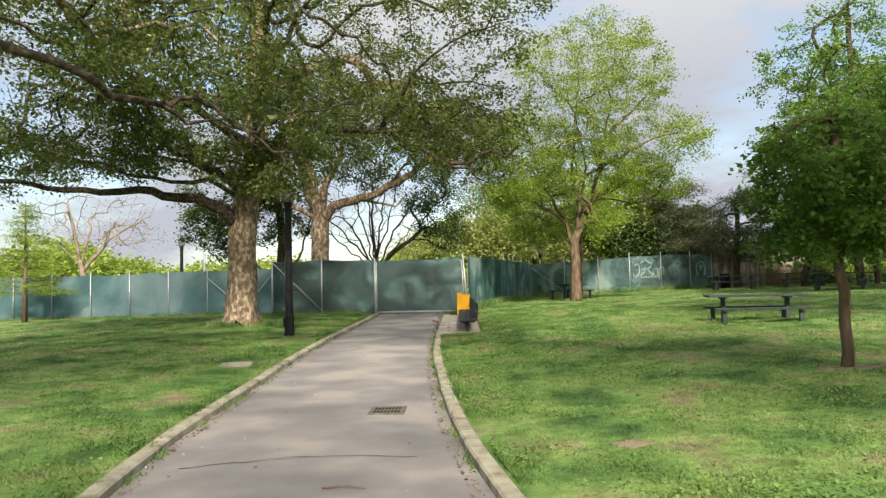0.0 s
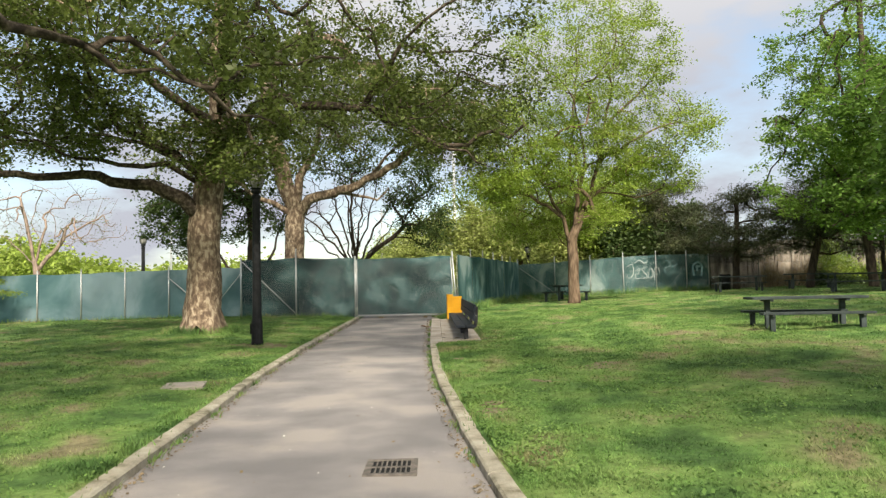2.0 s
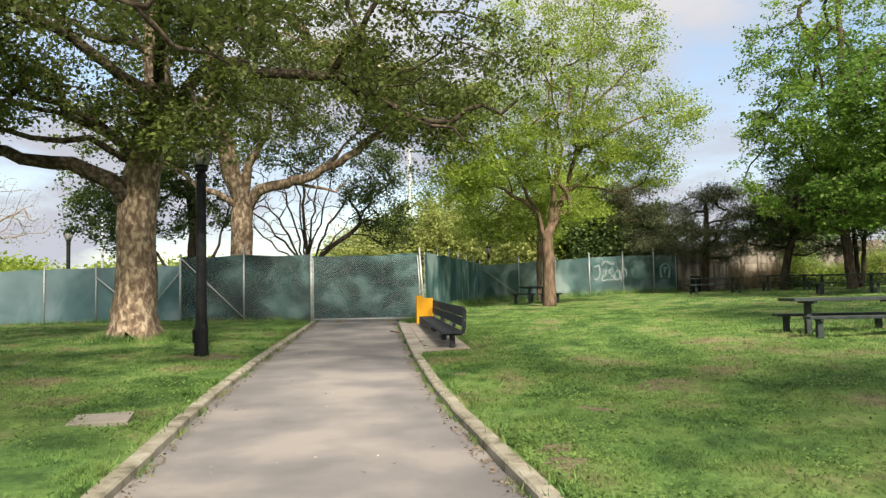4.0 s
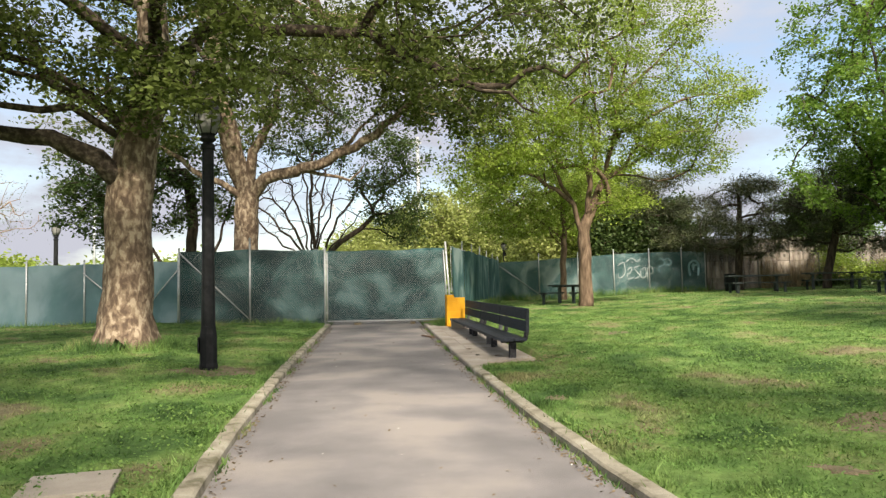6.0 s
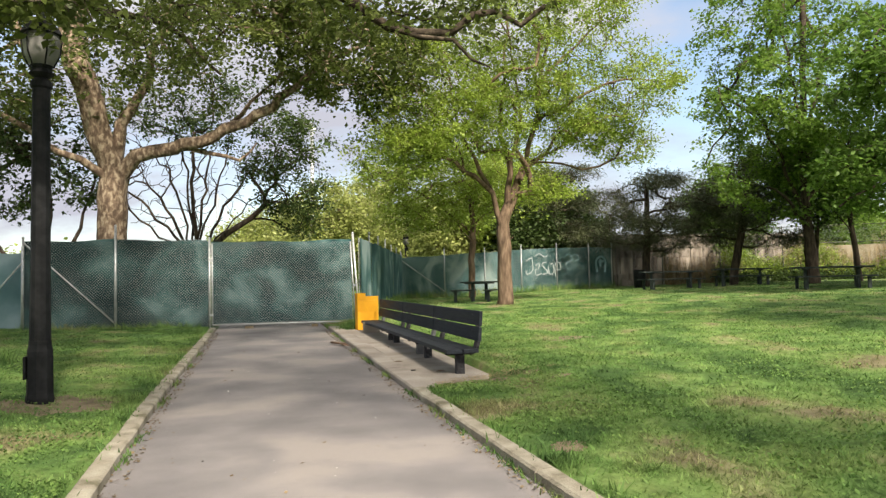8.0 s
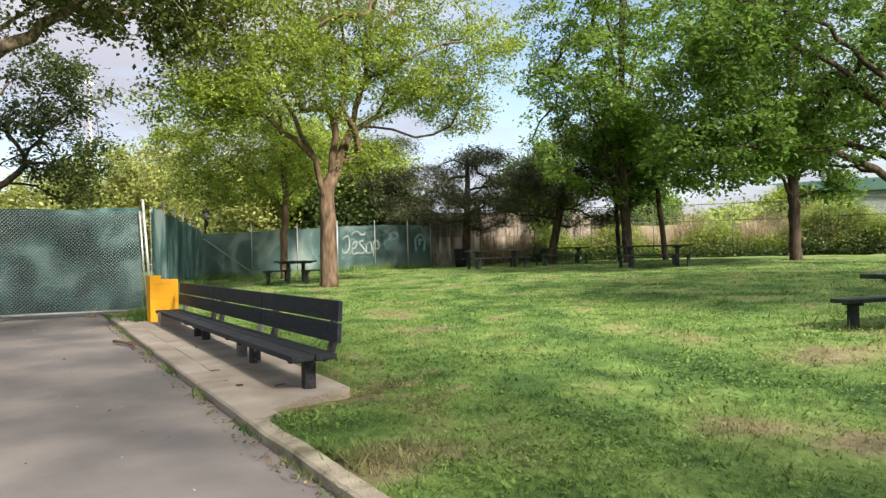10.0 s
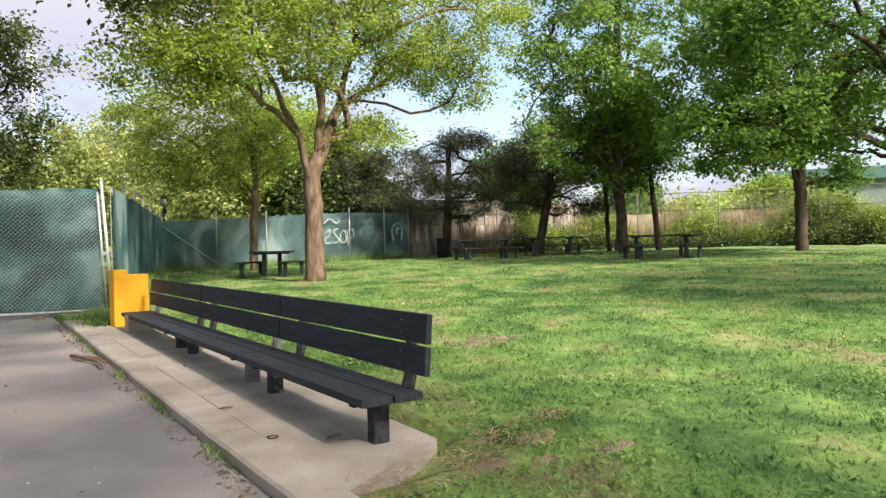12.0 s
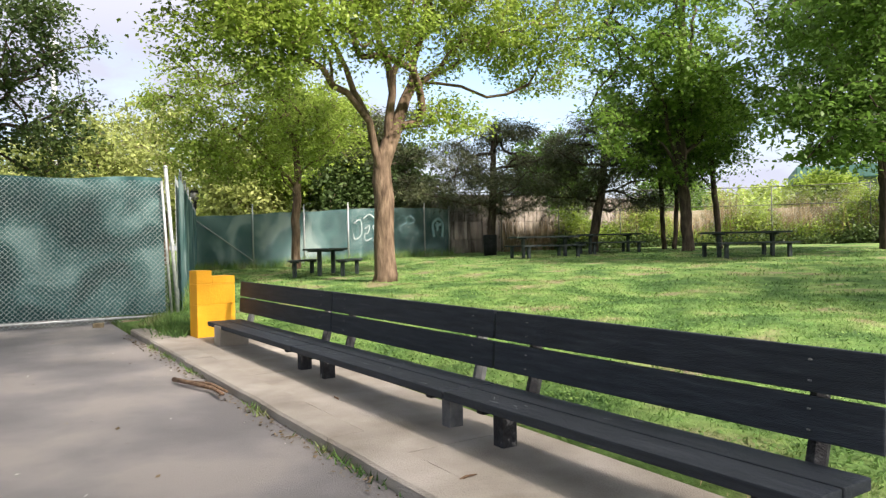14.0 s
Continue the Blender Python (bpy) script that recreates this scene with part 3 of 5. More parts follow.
# its neighbour off the path, whose long limb reaches over the lawn
tree("plane_tree", "spreading plane tree with a long crooked shade-darkened limb over the lawn", 19,
     [[on(-13.4, 8.0, -0.1), (-13.4, 8.0, 2.0), (-13.3, 8.0, 4.2), (-13.2, 8.1, 6.5), (-13.0, 8.2, 9.5)],
      [0.085, (-13.3, 8.0, 4.6), (-10.5, 8.6, 5.6), (-7.6, 9.2, 5.3), (-5.6, 9.8, 4.75), (-5.28, 11.0, 4.65), (-5.03, 12.0, 4.69), (-4.8, 12.4, 4.87), (-4.54, 12.8, 5.0), (-4.23, 13.0, 4.73), (-3.78, 13.1, 4.41), (-3.57, 13.3, 4.59),
       (-3.26, 13.5, 4.78), (-2.59, 13.8, 5.04), (-1.9, 14.1, 5.3)],
      [0.05, (-5.03, 12.0, 4.69), (-4.76, 12.5, 4.52), (-4.32, 12.9, 4.66), (-3.78, 13.1, 4.41)],
      [0.05, (-3.78, 13.1, 4.41), (-3.4, 13.6, 4.2), (-3.0, 14.2, 4.15)],
      [0.12, (-13.2, 8.1, 5.5), (-11.0, 10.5, 7.2), (-8.4, 12.4, 7.6), (-6.0, 13.6, 7.2)],
      [0.12, (-13.2, 8.1, 6.5), (-10.5, 7.0, 8.6), (-8.0, 6.4, 9.6)]],
     [((-8.6, 12.0, 7.6), (3.8, 2.8, 1.3), 2.2), ((-5.0, 12.6, 6.0), (2.2, 1.8, 0.8), 1.1), ((-10.5, 7.6, 9.4), (5.0, 5.0, 2.4), 2.4), ((-3.0, 13.8, 5.2), (1.4, 1.0, 0.6), 0.45)],
     330, LEAF_PLANE, PLANE_BARK, 0.27, per=40, spread=0.17, size=0.12, flare=0.4, hollow=0.2, gap=0.6, floor_z=4.35, thick=0.14, limb_bark=SHADED_LIMB_BARK, wiggle=0.045, flat=0.55, group="plane trees")
bx, by = -6.6, 34.6
tree("plane_tree", "plane tree with pale forked limbs behind the screened fence", 12,
     [[on(bx, by, -0.1), (bx, by, 2.0), (bx, by, 4.2), (bx, by, 5.1), (bx - 0.4, by - 0.1, 6.3), (bx - 0.65, by - 0.4, 7.5), (bx - 1.0, by - 0.6, 9.0), (bx - 1, by, 12.6)],
      [0.27, (bx, by, 4.8), (-5.89, 34.4, 5.46), (-4.84, 34.0, 5.69), (-3.21, 33.4, 6.24), (-1.64, 32.6, 7.0), (-0.88, 32.0, 7.54), (0.6, 31.2, 8.4)],
      [0.22, (bx, by, 5.0), (-6.31, 34.6, 6.52), (-5.7, 34.6, 7.77), (-5.29, 34.6, 8.82), (-4.9, 34.8, 10.6)],
      [0.14, (bx, by, 4.6), (-7.9, 34.0, 5.6), (-9.5, 33.4, 6.6), (-11.2, 33, 7.6)],
      [0.10, (-5.27, 34.2, 5.5), (-4.35, 34.0, 5.6), (-2.85, 33.8, 5.5), (-2.24, 33.6, 5.92)],
      [0.09, (-3.21, 33.4, 6.24), (-2.4, 33.6, 7.2), (-1.6, 33.8, 8.2)]],
     [((-5.6, 34, 10.6), (6.4, 5.0, 3.8), 7), ((0.2, 31.4, 8.4), (2.6, 2.6, 1.6), 1.8), ((-10.5, 33.6, 7.4), (3.4, 2.8, 1.6), 1.5), ((-1.4, 33.2, 7.8), (1.8, 1.8, 1.0), 0.9), ((-2.2, 32.6, 9.4), (3.2, 2.6, 1.9), 2.6), ((1.0, 31.2, 7.4), (1.9, 1.9, 1.5), 1.3)],
     820, LEAF_PLANE, PLANE_BARK, 0.42, per=44, spread=0.22, size=0.16, flare=0.2, hollow=0.3, gap=0.55, thick=0.2, floor_z=6.2, wiggle=0.06, flat=0.55, group="plane trees")
# the spring-green tree on the lawn, forking into upright stems
cx, cy = 5.45, 33.3
tree("honey_locust", "slender tree with yellow-green spring foliage and warm brown trunk", 13,
     [[on(cx, cy, -0.1), (cx + 0.02, cy, 2.1), (cx, cy, 3.4), (cx + 0.12, cy, 3.8)],
      [0.11, (cx + 0.1, cy, 3.8), (5.7, 33.3, 5.1), (5.46, 33.3, 6.27), (5.48, 33.4, 7.19), (5.7, 33.4, 9.0), (6.0, 33.4, 12.6)],
      [0.10, (cx, cy, 3.1), (5.01, 33.2, 4.3), (4.69, 33.1, 5.0), (4.23, 33.0, 5.92), (3.7, 32.8, 7.05), (3.3, 32.8, 9.6)],
      [0.11, (cx + 0.15, cy, 3.8), (6.29, 33.4, 5.32), (6.66, 33.5, 6.61), (7.06, 33.7, 8.28), (7.4, 33.8, 10.2), (7.8, 33.8, 12.6)],
      [0.045, (6.24, 33.4, 5.09), (6.85, 33.1, 5.4), (8.03, 32.7, 5.12), (9.14, 32.4, 5.39), (10.2, 32.0, 6.06)],
      [0.05, (5.05, 33.2, 4.3), (4.04, 32.7, 5.07), (3.23, 32.3, 5.32), (2.58, 31.8, 5.98), (1.6, 31.6, 6.4)],
      [0.09, (5.7, 33.3, 5.1), (5.84, 33.2, 5.84), (6.02, 33.0, 6.86), (5.88, 32.8, 8.0), (5.2, 32.4, 10.2)],
      [0.08, (6.66, 33.5, 6.6), (8.0, 33.4, 7.6), (9.4, 33.2, 8.2), (10.8, 33.0, 8.4)],
      [0.07, (7.06, 33.7, 8.3), (8.6, 33.8, 9.8), (9.6, 33.8, 10.8)],
      [0.07, (3.9, 32.9, 6.6), (2.6, 32.6, 7.6), (1.8, 32.4, 8.6)]],
     [((6.4, 33.2, 10.6), (4.0, 3.8, 3.6), 7.5), ((9.2, 32.8, 8.0), (2.6, 2.6, 1.7), 2.3), ((2.7, 32.4, 7.6), (2.3, 2.2, 2.0), 2.3), ((2.6, 31.8, 5.8), (1.6, 1.4, 0.7), 0.7), ((6.9, 32.6, 4.5), (1.1, 1.0, 0.6), 0.45), ((9.4, 32.4, 5.9), (1.4, 1.2, 0.6), 0.5), ((1.9, 31.8, 6.2), (1.5, 1.5, 1.2), 1.0), ((4.2, 32.0, 6.4), (1.8, 1.4, 1.3), 1.0), ((1.5, 31.6, 5.3), (1.5, 1.3, 0.9), 0.8), ((5.8, 32.8, 7.0), (3.2, 2.6, 1.7), 2.2), ((8.4, 32.4, 6.6), (1.8, 1.6, 0.9), 0.9)],
     1500, LEAF_LOCUST, BARK, 0.22, tip=0.005, per=64, spread=0.19, spray=0.7, size=0.10, thick=0.07, flare=0.3, hollow=0.2, gap=0.5, floor_z=4.0, droop=0.3, flat=0.5, wiggle=0.045)
tree("honey_locust", "young tree with light green leaves beside the screened fence", 14,
     [[on(7.4, 43.4, -0.1), (7.4, 43.4, 2.5), (7.5, 43.4, 4.2), (7.3, 43.4, 6.4)], [(7.4, 43.4, 3.6), (5.6, 43, 5.2), (4.0, 42.5, 6.0)], [(7.4, 43.4, 4.2), (9, 43, 5.6)], [(7.4, 43.4, 3.4), (6.2, 42.2, 4.4), (5, 41.5, 4.8)]],
     [((5.6, 43, 6.2), (3.6, 2.6, 2.4), 5), ((8.6, 43.4, 6.0), (1.8, 1.8, 1.6), 1.4), ((4.6, 42, 4.6), (2.2, 1.6, 1.0), 1.2)],
     430, LEAF_LOCUST, BARK, 0.15, per=64, spread=0.2, size=0.125, flare=0.15, hollow=0.2, gap=0.4, floor_z=3.3)
# many-stemmed tree beyond the gate, leaves at its outer twigs
mx, my = -4.8, 42.0
stems = []
for k in range(11):
    s = -1 + 0.2 * k
    out = 3.6 * s + 0.25 * math.sin(5 * k)
    dep = 1.4 * math.sin(2.3 * k)
    up = 7.6 - 2.2 * abs(s) ** 1.5
    stems.append([0.06, (mx, my, 2.3), (mx + 0.28 * out, my + 0.3 * dep, 2.3 + 0.35 * (up - 2.3)), (mx + 0.6 * out, my + 0.6 * dep, 2.3 + 0.66 * (up - 2.3)), (mx + out, my + dep, up)])
tree("many_stemmed_tree", "dark many-stemmed tree with bare inner branches and outer leaves", 15,
     [[on(mx, my, -0.1), (mx, my, 1.4), (mx, my, 2.4)]] + stems,
     [((mx + 3.8, my - 0.5, 6.6), (2.0, 2.0, 2.3), 3), ((mx + 0.3, my, 9.0), (3.6, 2.6, 1.8), 2.4), ((mx + 4.2, my - 0.5, 4.6), (1.2, 1.2, 1.1), 0.8)],
     260, LEAF_DARK, DARK_BARK, 0.22, tip=0.012, per=50, spread=0.2, size=0.15, flare=0.1, hollow=0.1, gap=0.45, floor_z=3.4, leafless=[((mx - 0.6, my, 6.0), (3.8, 2.0, 2.6), 1)], big=0.055)
tree("many_stemmed_tree", "dark leafy tree with several stems behind the plane tree", 16,
     [[on(-9.4, 37.5, -0.1), (-9.4, 37.5, 1.8), (-9.2, 37.5, 4), (-9.4, 37.5, 6.5)], [(-9.4, 37.5, 1.6), (-8.2, 37.4, 3.6), (-7.6, 37.4, 5.6)], [(-9.4, 37.5, 1.7), (-10.8, 37.4, 3.2), (-12, 37.2, 5.4)], [(-9.4, 37.5, 1.5), (-11.2, 37.4, 2.6), (-12.4, 37.2, 3.2)]],
     [((-10.6, 37.2, 6.2), (4.2, 2.6, 2.4), 3), ((-12.4, 36.8, 4.6), (2.2, 1.6, 1.4), 1)],
     260, LEAF_DARK, DARK_BARK, 0.24, thick=0.1, per=50, spread=0.2, size=0.17, flare=0.1, hollow=0.1, gap=0.42, floor_z=3.2, big=0.07)
# bare pinkish tree and young feathery conifer beside the far fence
tree("bare_tree", "bare tree with pale pinkish branches and few buds", 17,
     [[on(-26.2, 50, -0.1), (-26.2, 50, 2), (-26.5, 50, 3.6), (-27, 50, 6), (-27.5, 50, 8)], [(-26.2, 50, 3.2), (-25, 50, 4.8), (-23.4, 50, 6), (-21.6, 50, 6.8)], [(-26.3, 50, 3.4), (-26, 50, 5.6), (-25.2, 50, 8)], [(-26.3, 50, 3.4), (-28, 50, 5), (-30, 50, 6)]],
     [((-25.6, 50, 6.6), (5.6, 3.5, 2.6), 3), ((-22.5, 50, 5.8), (2.2, 2, 1.2), 1)], 240, LEAF_PLANE, PALE_BARK, 0.22, tip=0.012, per=6, spread=0.3, size=0.10, flare=0.1, hollow=0.0, gap=0.3, floor_z=3.0, big=0.07)


def conifer(name, label, seed, x, y, height, radius, leaf, bark, trunk_r, per=26, size=0.2, levels=15, first=0.18, droop=0.1, spread=0.16):
    """A conifer with whorls of needle-clad boughs."""
    r = np.random.default_rng(seed)
    o = np.array(on(x, y, -0.05))
    root = thing(name, pose(*o), label, "tree")
    bm = tube(bmesh.new(), [(0, 0, 0), (0.03, 0, height * 0.5), (0, 0, height)], [trunk_r * 1.15, trunk_r * 0.7, 0.012], 8)
    part("trunk", bm, bark, root, smooth=True)
    tips, bm = [], bmesh.new()
    for k in range(levels):
        f = first + (1 - first) * (k + r.uniform(-0.3, 0.3)) / levels
        for b in range(5):
            a = r.uniform(0, 2 * math.pi)
            L = radius * (1 - f) ** 0.75 * r.uniform(0.6, 1.1) + 0.12
            h = height * f
            pts = [(L * s * math.cos(a), L * s * math.sin(a), h + L * (0.25 * s - droop * 2 * s * s)) for s in (0, 0.35, 0.7, 1)]
            tube(bm, pts, [0.02, 0.014, 0.009, 0.004], 3, cap=False)
            for s in np.arange(0.25, 1.01, max(0.06, 0.14 / L)):
                tips.append((L * s * math.cos(a), L * s * math.sin(a), h + L * (0.25 * s - droop * 2 * s * s)))
    part("twigwork", bm, bark, root)
    V, F = leaf_cloud(r, np.array(tips), per, spread, size, 0.4, 0.2, 0.16)
    part_of("crown", numpy_mesh("crown", V, F), leaf, root)
    return root


conifer("young_conifer", "young feathery light green conifer on the lawn", 21, -18.9, 31.0, 5.4, 2.3, LEAF_LOCUST, BARK, 0.11, per=20, size=0.16, first=0.22)
# small tree on the lawn, with a ring of bare earth
tree("young_tree", "young tree with dense green leaves and thin reddish trunk", 22,
     [[on(5.17, 9.7, -0.05), (5.16, 9.7, 0.9), (5.10, 9.7, 1.7), (5.1, 9.7, 2.8), (5.1, 9.7, 4.0)], [(5.05, 9.7, 1.5), (4.5, 9.6, 2.3)], [(5.05, 9.7, 1.6), (5.6, 9.8, 2.4)]],
     [((5.1, 9.7, 2.75), (1.15, 1.1, 1.1), 4), ((5.2, 9.7, 2.0), (1.3, 1.0, 0.45), 1.4)],
     250, LEAF_MAPLE, BARK, 0.065, tip=0.005, per=80, spread=0.11, spray=0.4, size=0.085, flare=0.3, hollow=0.1, gap=0.3, floor_z=1.75, big=0.03, step=0.25, wiggle=0.03)
# trees by the picnic tables
tree("maple_tree", "tall maple with bright green leaves beside the picnic tables", 23,
     [[on(20.2, 36.3, -0.1), (20.1, 36.3, 2.5), (19.9, 36.3, 5), (20.0, 36.3, 8.5), (20.2, 36.3, 12), (20.2, 36.3, 15.5)],
      [(20, 36.3, 4), (18.6, 36, 6), (17.4, 35.8, 8)], [(20, 36.3, 4.4), (21.6, 36, 6.4), (23.0, 36, 8.6)], [(20, 36.3, 6), (19.0, 35.5, 9), (18.4, 35.5, 11.5)], [(20, 36.3, 7), (21.4, 36.8, 10), (22, 37, 12.6)], [(20, 36.3, 3.6), (18.4, 35.6, 4.6), (17.2, 35.2, 5)]],
     [((19.6, 36.2, 9.6), (4.7, 4.5, 6.0), 8), ((17.6, 35.4, 6.4), (3.2, 2.6, 2.2), 2.6)],
     640, LEAF_BRIGHT, DARK_BARK, 0.20, per=56, spread=0.22, thick=0.1, flat=0.5, size=0.17, flare=0.2, hollow=0.2, gap=0.78, floor_z=4.0, group="maple trees")
tree("maple_tree", "maple with dark green leaves and straight dark trunk", 24,
     [[on(23.3, 30.7, -0.1), (23.3, 30.7, 2.5), (23.3, 30.7, 5), (23.4, 30.7, 8), (23.3, 30.7, 12)],
      [(23.3, 30.7, 3.6), (21.9, 30.4, 4.4), (20.6, 30.2, 5.2)], [(23.3, 30.7, 3.4), (24.6, 30.2, 3.7), (25.6, 29.8, 3.6)], [(23.3, 30.7, 4.2), (25.2, 30.4, 5.2), (27, 30, 6)], [(23.3, 30.7, 5.4), (22.0, 31.6, 7.8), (20.6, 32, 9.6)]],
     [((23.4, 31.0, 8.6), (4.4, 3.8, 4.2), 8), ((24.6, 30.2, 3.9), (1.5, 1.0, 0.7), 0.7)],
     300, LEAF_MAPLE, DARK_BARK, 0.2, per=60, spread=0.24, thick=0.09, size=0.18, flare=0.2, hollow=0.3, gap=0.55, floor_z=3.2, flat=0.5, group="maple trees")
tree("maple_tree", "broad maple with dark green leaves and low spreading boughs", 25,
     [[on(21.6, 25.4, -0.1), (21.6, 25.4, 2.0), (21.5, 25.5, 4.0), (21.2, 25.7, 7.0), (21.0, 26.0, 12.5)],
      [0.13, (21.6, 25.4, 3.2), (19.4, 26.4, 4.3), (17.2, 27.2, 4.6), (15.2, 27.6, 4.2), (13.6, 27.8, 3.4)], [0.12, (21.5, 25.5, 3.8), (20.0, 27.6, 5.0), (18.4, 29.2, 5.2), (16.6, 30.0, 4.6)],
      [0.12, (21.4, 25.6, 4.6), (19.0, 26.0, 6.6), (16.4, 26.8, 7.6), (14.2, 27.6, 7.8)], [0.11, (21.3, 25.7, 6.0), (19.4, 27.2, 8.6), (17.0, 28.4, 9.6)], [0.10, (21.5, 25.5, 3.4), (22.2, 28.0, 4.3), (22.4, 29.2, 4.4)],
      [0.10, (21.2, 25.8, 7.0), (20.4, 24.0, 9.0), (19.0, 22.6, 10.4)]],
     [((19.2, 26.8, 7.5), (5.8, 4.4, 3.5), 7), ((15.6, 27.8, 4.6), (2.6, 2.0, 1.5), 2.0), ((18.8, 28.8, 4.9), (3.0, 1.8, 1.0), 1.7), ((15.0, 27.6, 7.4), (2.2, 2.0, 1.8), 1.2)],
     760, LEAF_MAPLE, DARK_BARK, 0.27, per=54, spread=0.2, thick=0.09, size=0.17, flare=0.25, hollow=0.2, gap=0.8, floor_z=2.7, flat=0.45, droop=0.3, group="maple trees")
for i, (x, y, lean, h, rr) in enumerate(((22.3, 38.6, 0.5, 6.4, 0.1), (22.9, 39.6, -0.3, 6.8, 0.11), (23.4, 37.2, -0.6, 6.6, 0.12))):
    tree("slim_tree", "slim dark-stemmed tree by the overgrown fence", 30 + i,
         [[on(x, y, -0.1), (x + lean * 0.3, y, 2.6), (x + lean * 0.7, y, 4.4), (x + lean, y, h)], [(x + lean * 0.6, y, 3.4), (x + lean - 1.0, y, 4.8)], [(x + lean * 0.6, y, 3.6), (x + lean + 1.1, y, 4.9)]],
         [((x + lean, y, h - 0.6), (2.0, 1.8, 1.9), 1)], 75, LEAF_DARK if i < 2 else LEAF_MAPLE, DARK_BARK, rr, per=110, spread=0.4, size=0.16, flare=0.15, hollow=0.1, gap=0.3, floor_z=3.3, big=0.05, group="slim trees")


def pine(seed, x, y, lean, height, radius, label):
    """A gnarled pine with flat dark tiers."""
    top = (x + lean, y, height)
    base = on(x, y, -0.1)
    r = np.random.default_rng(seed)
    limbs = [[base, (x + lean * 0.2, y, 2.2), (x + lean * 0.75, y, 4.0), (x + lean, y, height - 1.0), top]]
    blobs = []
    for k in range(9):
        a, h = k * 2.4 + r.uniform(-0.4, 0.4), 2.9 + (height - 3.2) * k / 8
        L = radius * r.uniform(0.7, 1.0) * (1 - 0.25 * k / 8)
        q = (x + lean * min(1, h / height * 1.2), y, h)
        e = (q[0] + L * math.cos(a), y + L * math.sin(a), h + 0.5)
        limbs.append([q, ((q[0] + e[0]) / 2, (q[1] + e[1]) / 2, h + 0.1), e])
        blobs.append(((q[0] * 0.4 + e[0] * 0.6, q[1] * 0.4 + e[1] * 0.6, h + 0.4), (L * 0.85, L * 0.85, 0.5), L))
    return tree("pine_tree", label, seed, limbs, blobs, 330, LEAF_PINE, DARK_BARK, 0.19, tip=0.012, per=84, spread=0.24, size=0.24, flare=0.15, hollow=0.0, gap=0.42,
                floor_z=2.8, thick=0.07, spray=0.5, slim=0.15, flat=0.6, droop=-0.2, big=0.06, group="pine trees")


pine(41, 19.3, 40.4, 0.9, 6.8, 3.3, "dark pine with a leaning trunk in front of the panel wall")
pine(42, 17.2, 44.6, 0.2, 6.6, 3.5, "dark pine with flat tiers in front of the panel wall")
pine(43, 14.6, 49.6, -0.3, 7.6, 3.0, "dark pine behind the screened fence")
for i, (x, y, h, w, leaf, lab) in enumerate((
        (12.0, 51.5, 9.0, 3.6, LEAF_LOCUST, "light green tree behind the screened fence"),
        (9.0, 51.5, 6.4, 3.0, LEAF_FAR, "pale green tree behind the screened fence"), (12.6, 49.8, 5.2, 2.6, LEAF_DARK, "dark shrubby tree behind the screened fence"),
        (16.2, 51.6, 6.2, 2.8, LEAF_DARK, "dark shrubby tree behind the screened fence"),
        (2.5, 56.0, 7.4, 4.0, LEAF_FAR, "pale green tree far behind the fence"), (-1.0, 66.0, 7.4, 4.4, LEAF_FAR, "pale green tree far behind the fence"),
        (6.5, 60.0, 9.2, 4.4, LEAF_FAR, "pale green tree far behind the fence"), (26.5, 50.5, 7.0, 3.2, LEAF_MAPLE, "leafy tree behind the overgrown fence"), (33.5, 48.0, 4.6, 2.6, LEAF_BRIGHT, "low leafy tree behind the overgrown fence"), (39.5, 41.5, 4.2, 2.4, LEAF_LOCUST, "low leafy tree behind the overgrown fence"))):
    z0 = gz(x, y)
    tree("background_tree", lab, 50 + i, [[(x, y, z0 - 0.1), (x, y, z0 + h * 0.3), (x + 0.2, y, z0 + h * 0.7)], [(x, y, z0 + h * 0.3), (x - w * 0.4, y, z0 + h * 0.5)], [(x, y, z0 + h * 0.3), (x + w * 0.4, y, z0 + h * 0.55)]],
         [((x, y, z0 + h * 0.62), (w, w * 0.8, h * 0.38), 3), ((x - w * 0.4, y - w * 0.3, z0 + h * 0.4), (w * 0.6, w * 0.5, h * 0.25), 1)],
         260, leaf, BARK, 0.2, per=62, spread=0.33, size=0.24, hollow=0.2, gap=0.4, big=0.08, step=0.8)

# unseen trees added behind and above the walker to thinly shade lawn and path
for i, ((x, y), (qx, qy, qz), w, n) in enumerate((((-11.5, -4.0), (-6.4, 0.0, 11.2), 5.6, 230), ((6.4, -7.0), (6.4, -2.4, 11.8), 5.2, 130), ((19.0, 3.0), (15.0, 8.2, 12.1), 5.6, 310),
                                                  ((9.6, -2.0), (1.0, 7.0, 12.4), 4.4, 105), ((1.6, -14.0), (-0.5, -8.0, 10.8), 4.6, 50))):
    limbs = [[on(x, y, -0.1), (x, y, 3.2), (x * 0.8 + qx * 0.2, y * 0.8 + qy * 0.2, 6.2), (qx, qy, qz - 1.5)]]
    for k in range(6):
        a = k * 1.05 + i
        limbs.append([((x + qx) / 2, (y + qy) / 2, 7.6), (qx + 0.45 * w * math.cos(a), qy + 0.45 * w * math.sin(a), qz - 0.8), (qx + 0.85 * w * math.cos(a), qy + 0.85 * w * math.sin(a), qz)])
    tree("added_shade_tree", "unseen leafy tree added to shade lawn and path", 70 + i, limbs, [((qx, qy, qz), (w, w * 0.9, 2.8), 1)], n, LEAF_PLANE, BARK, 0.33, per=15, spread=0.75, size=0.36,
         hollow=0.0, gap=0.25, floor_z=7.6, step=0.8, thick=0.08, group="shade trees")


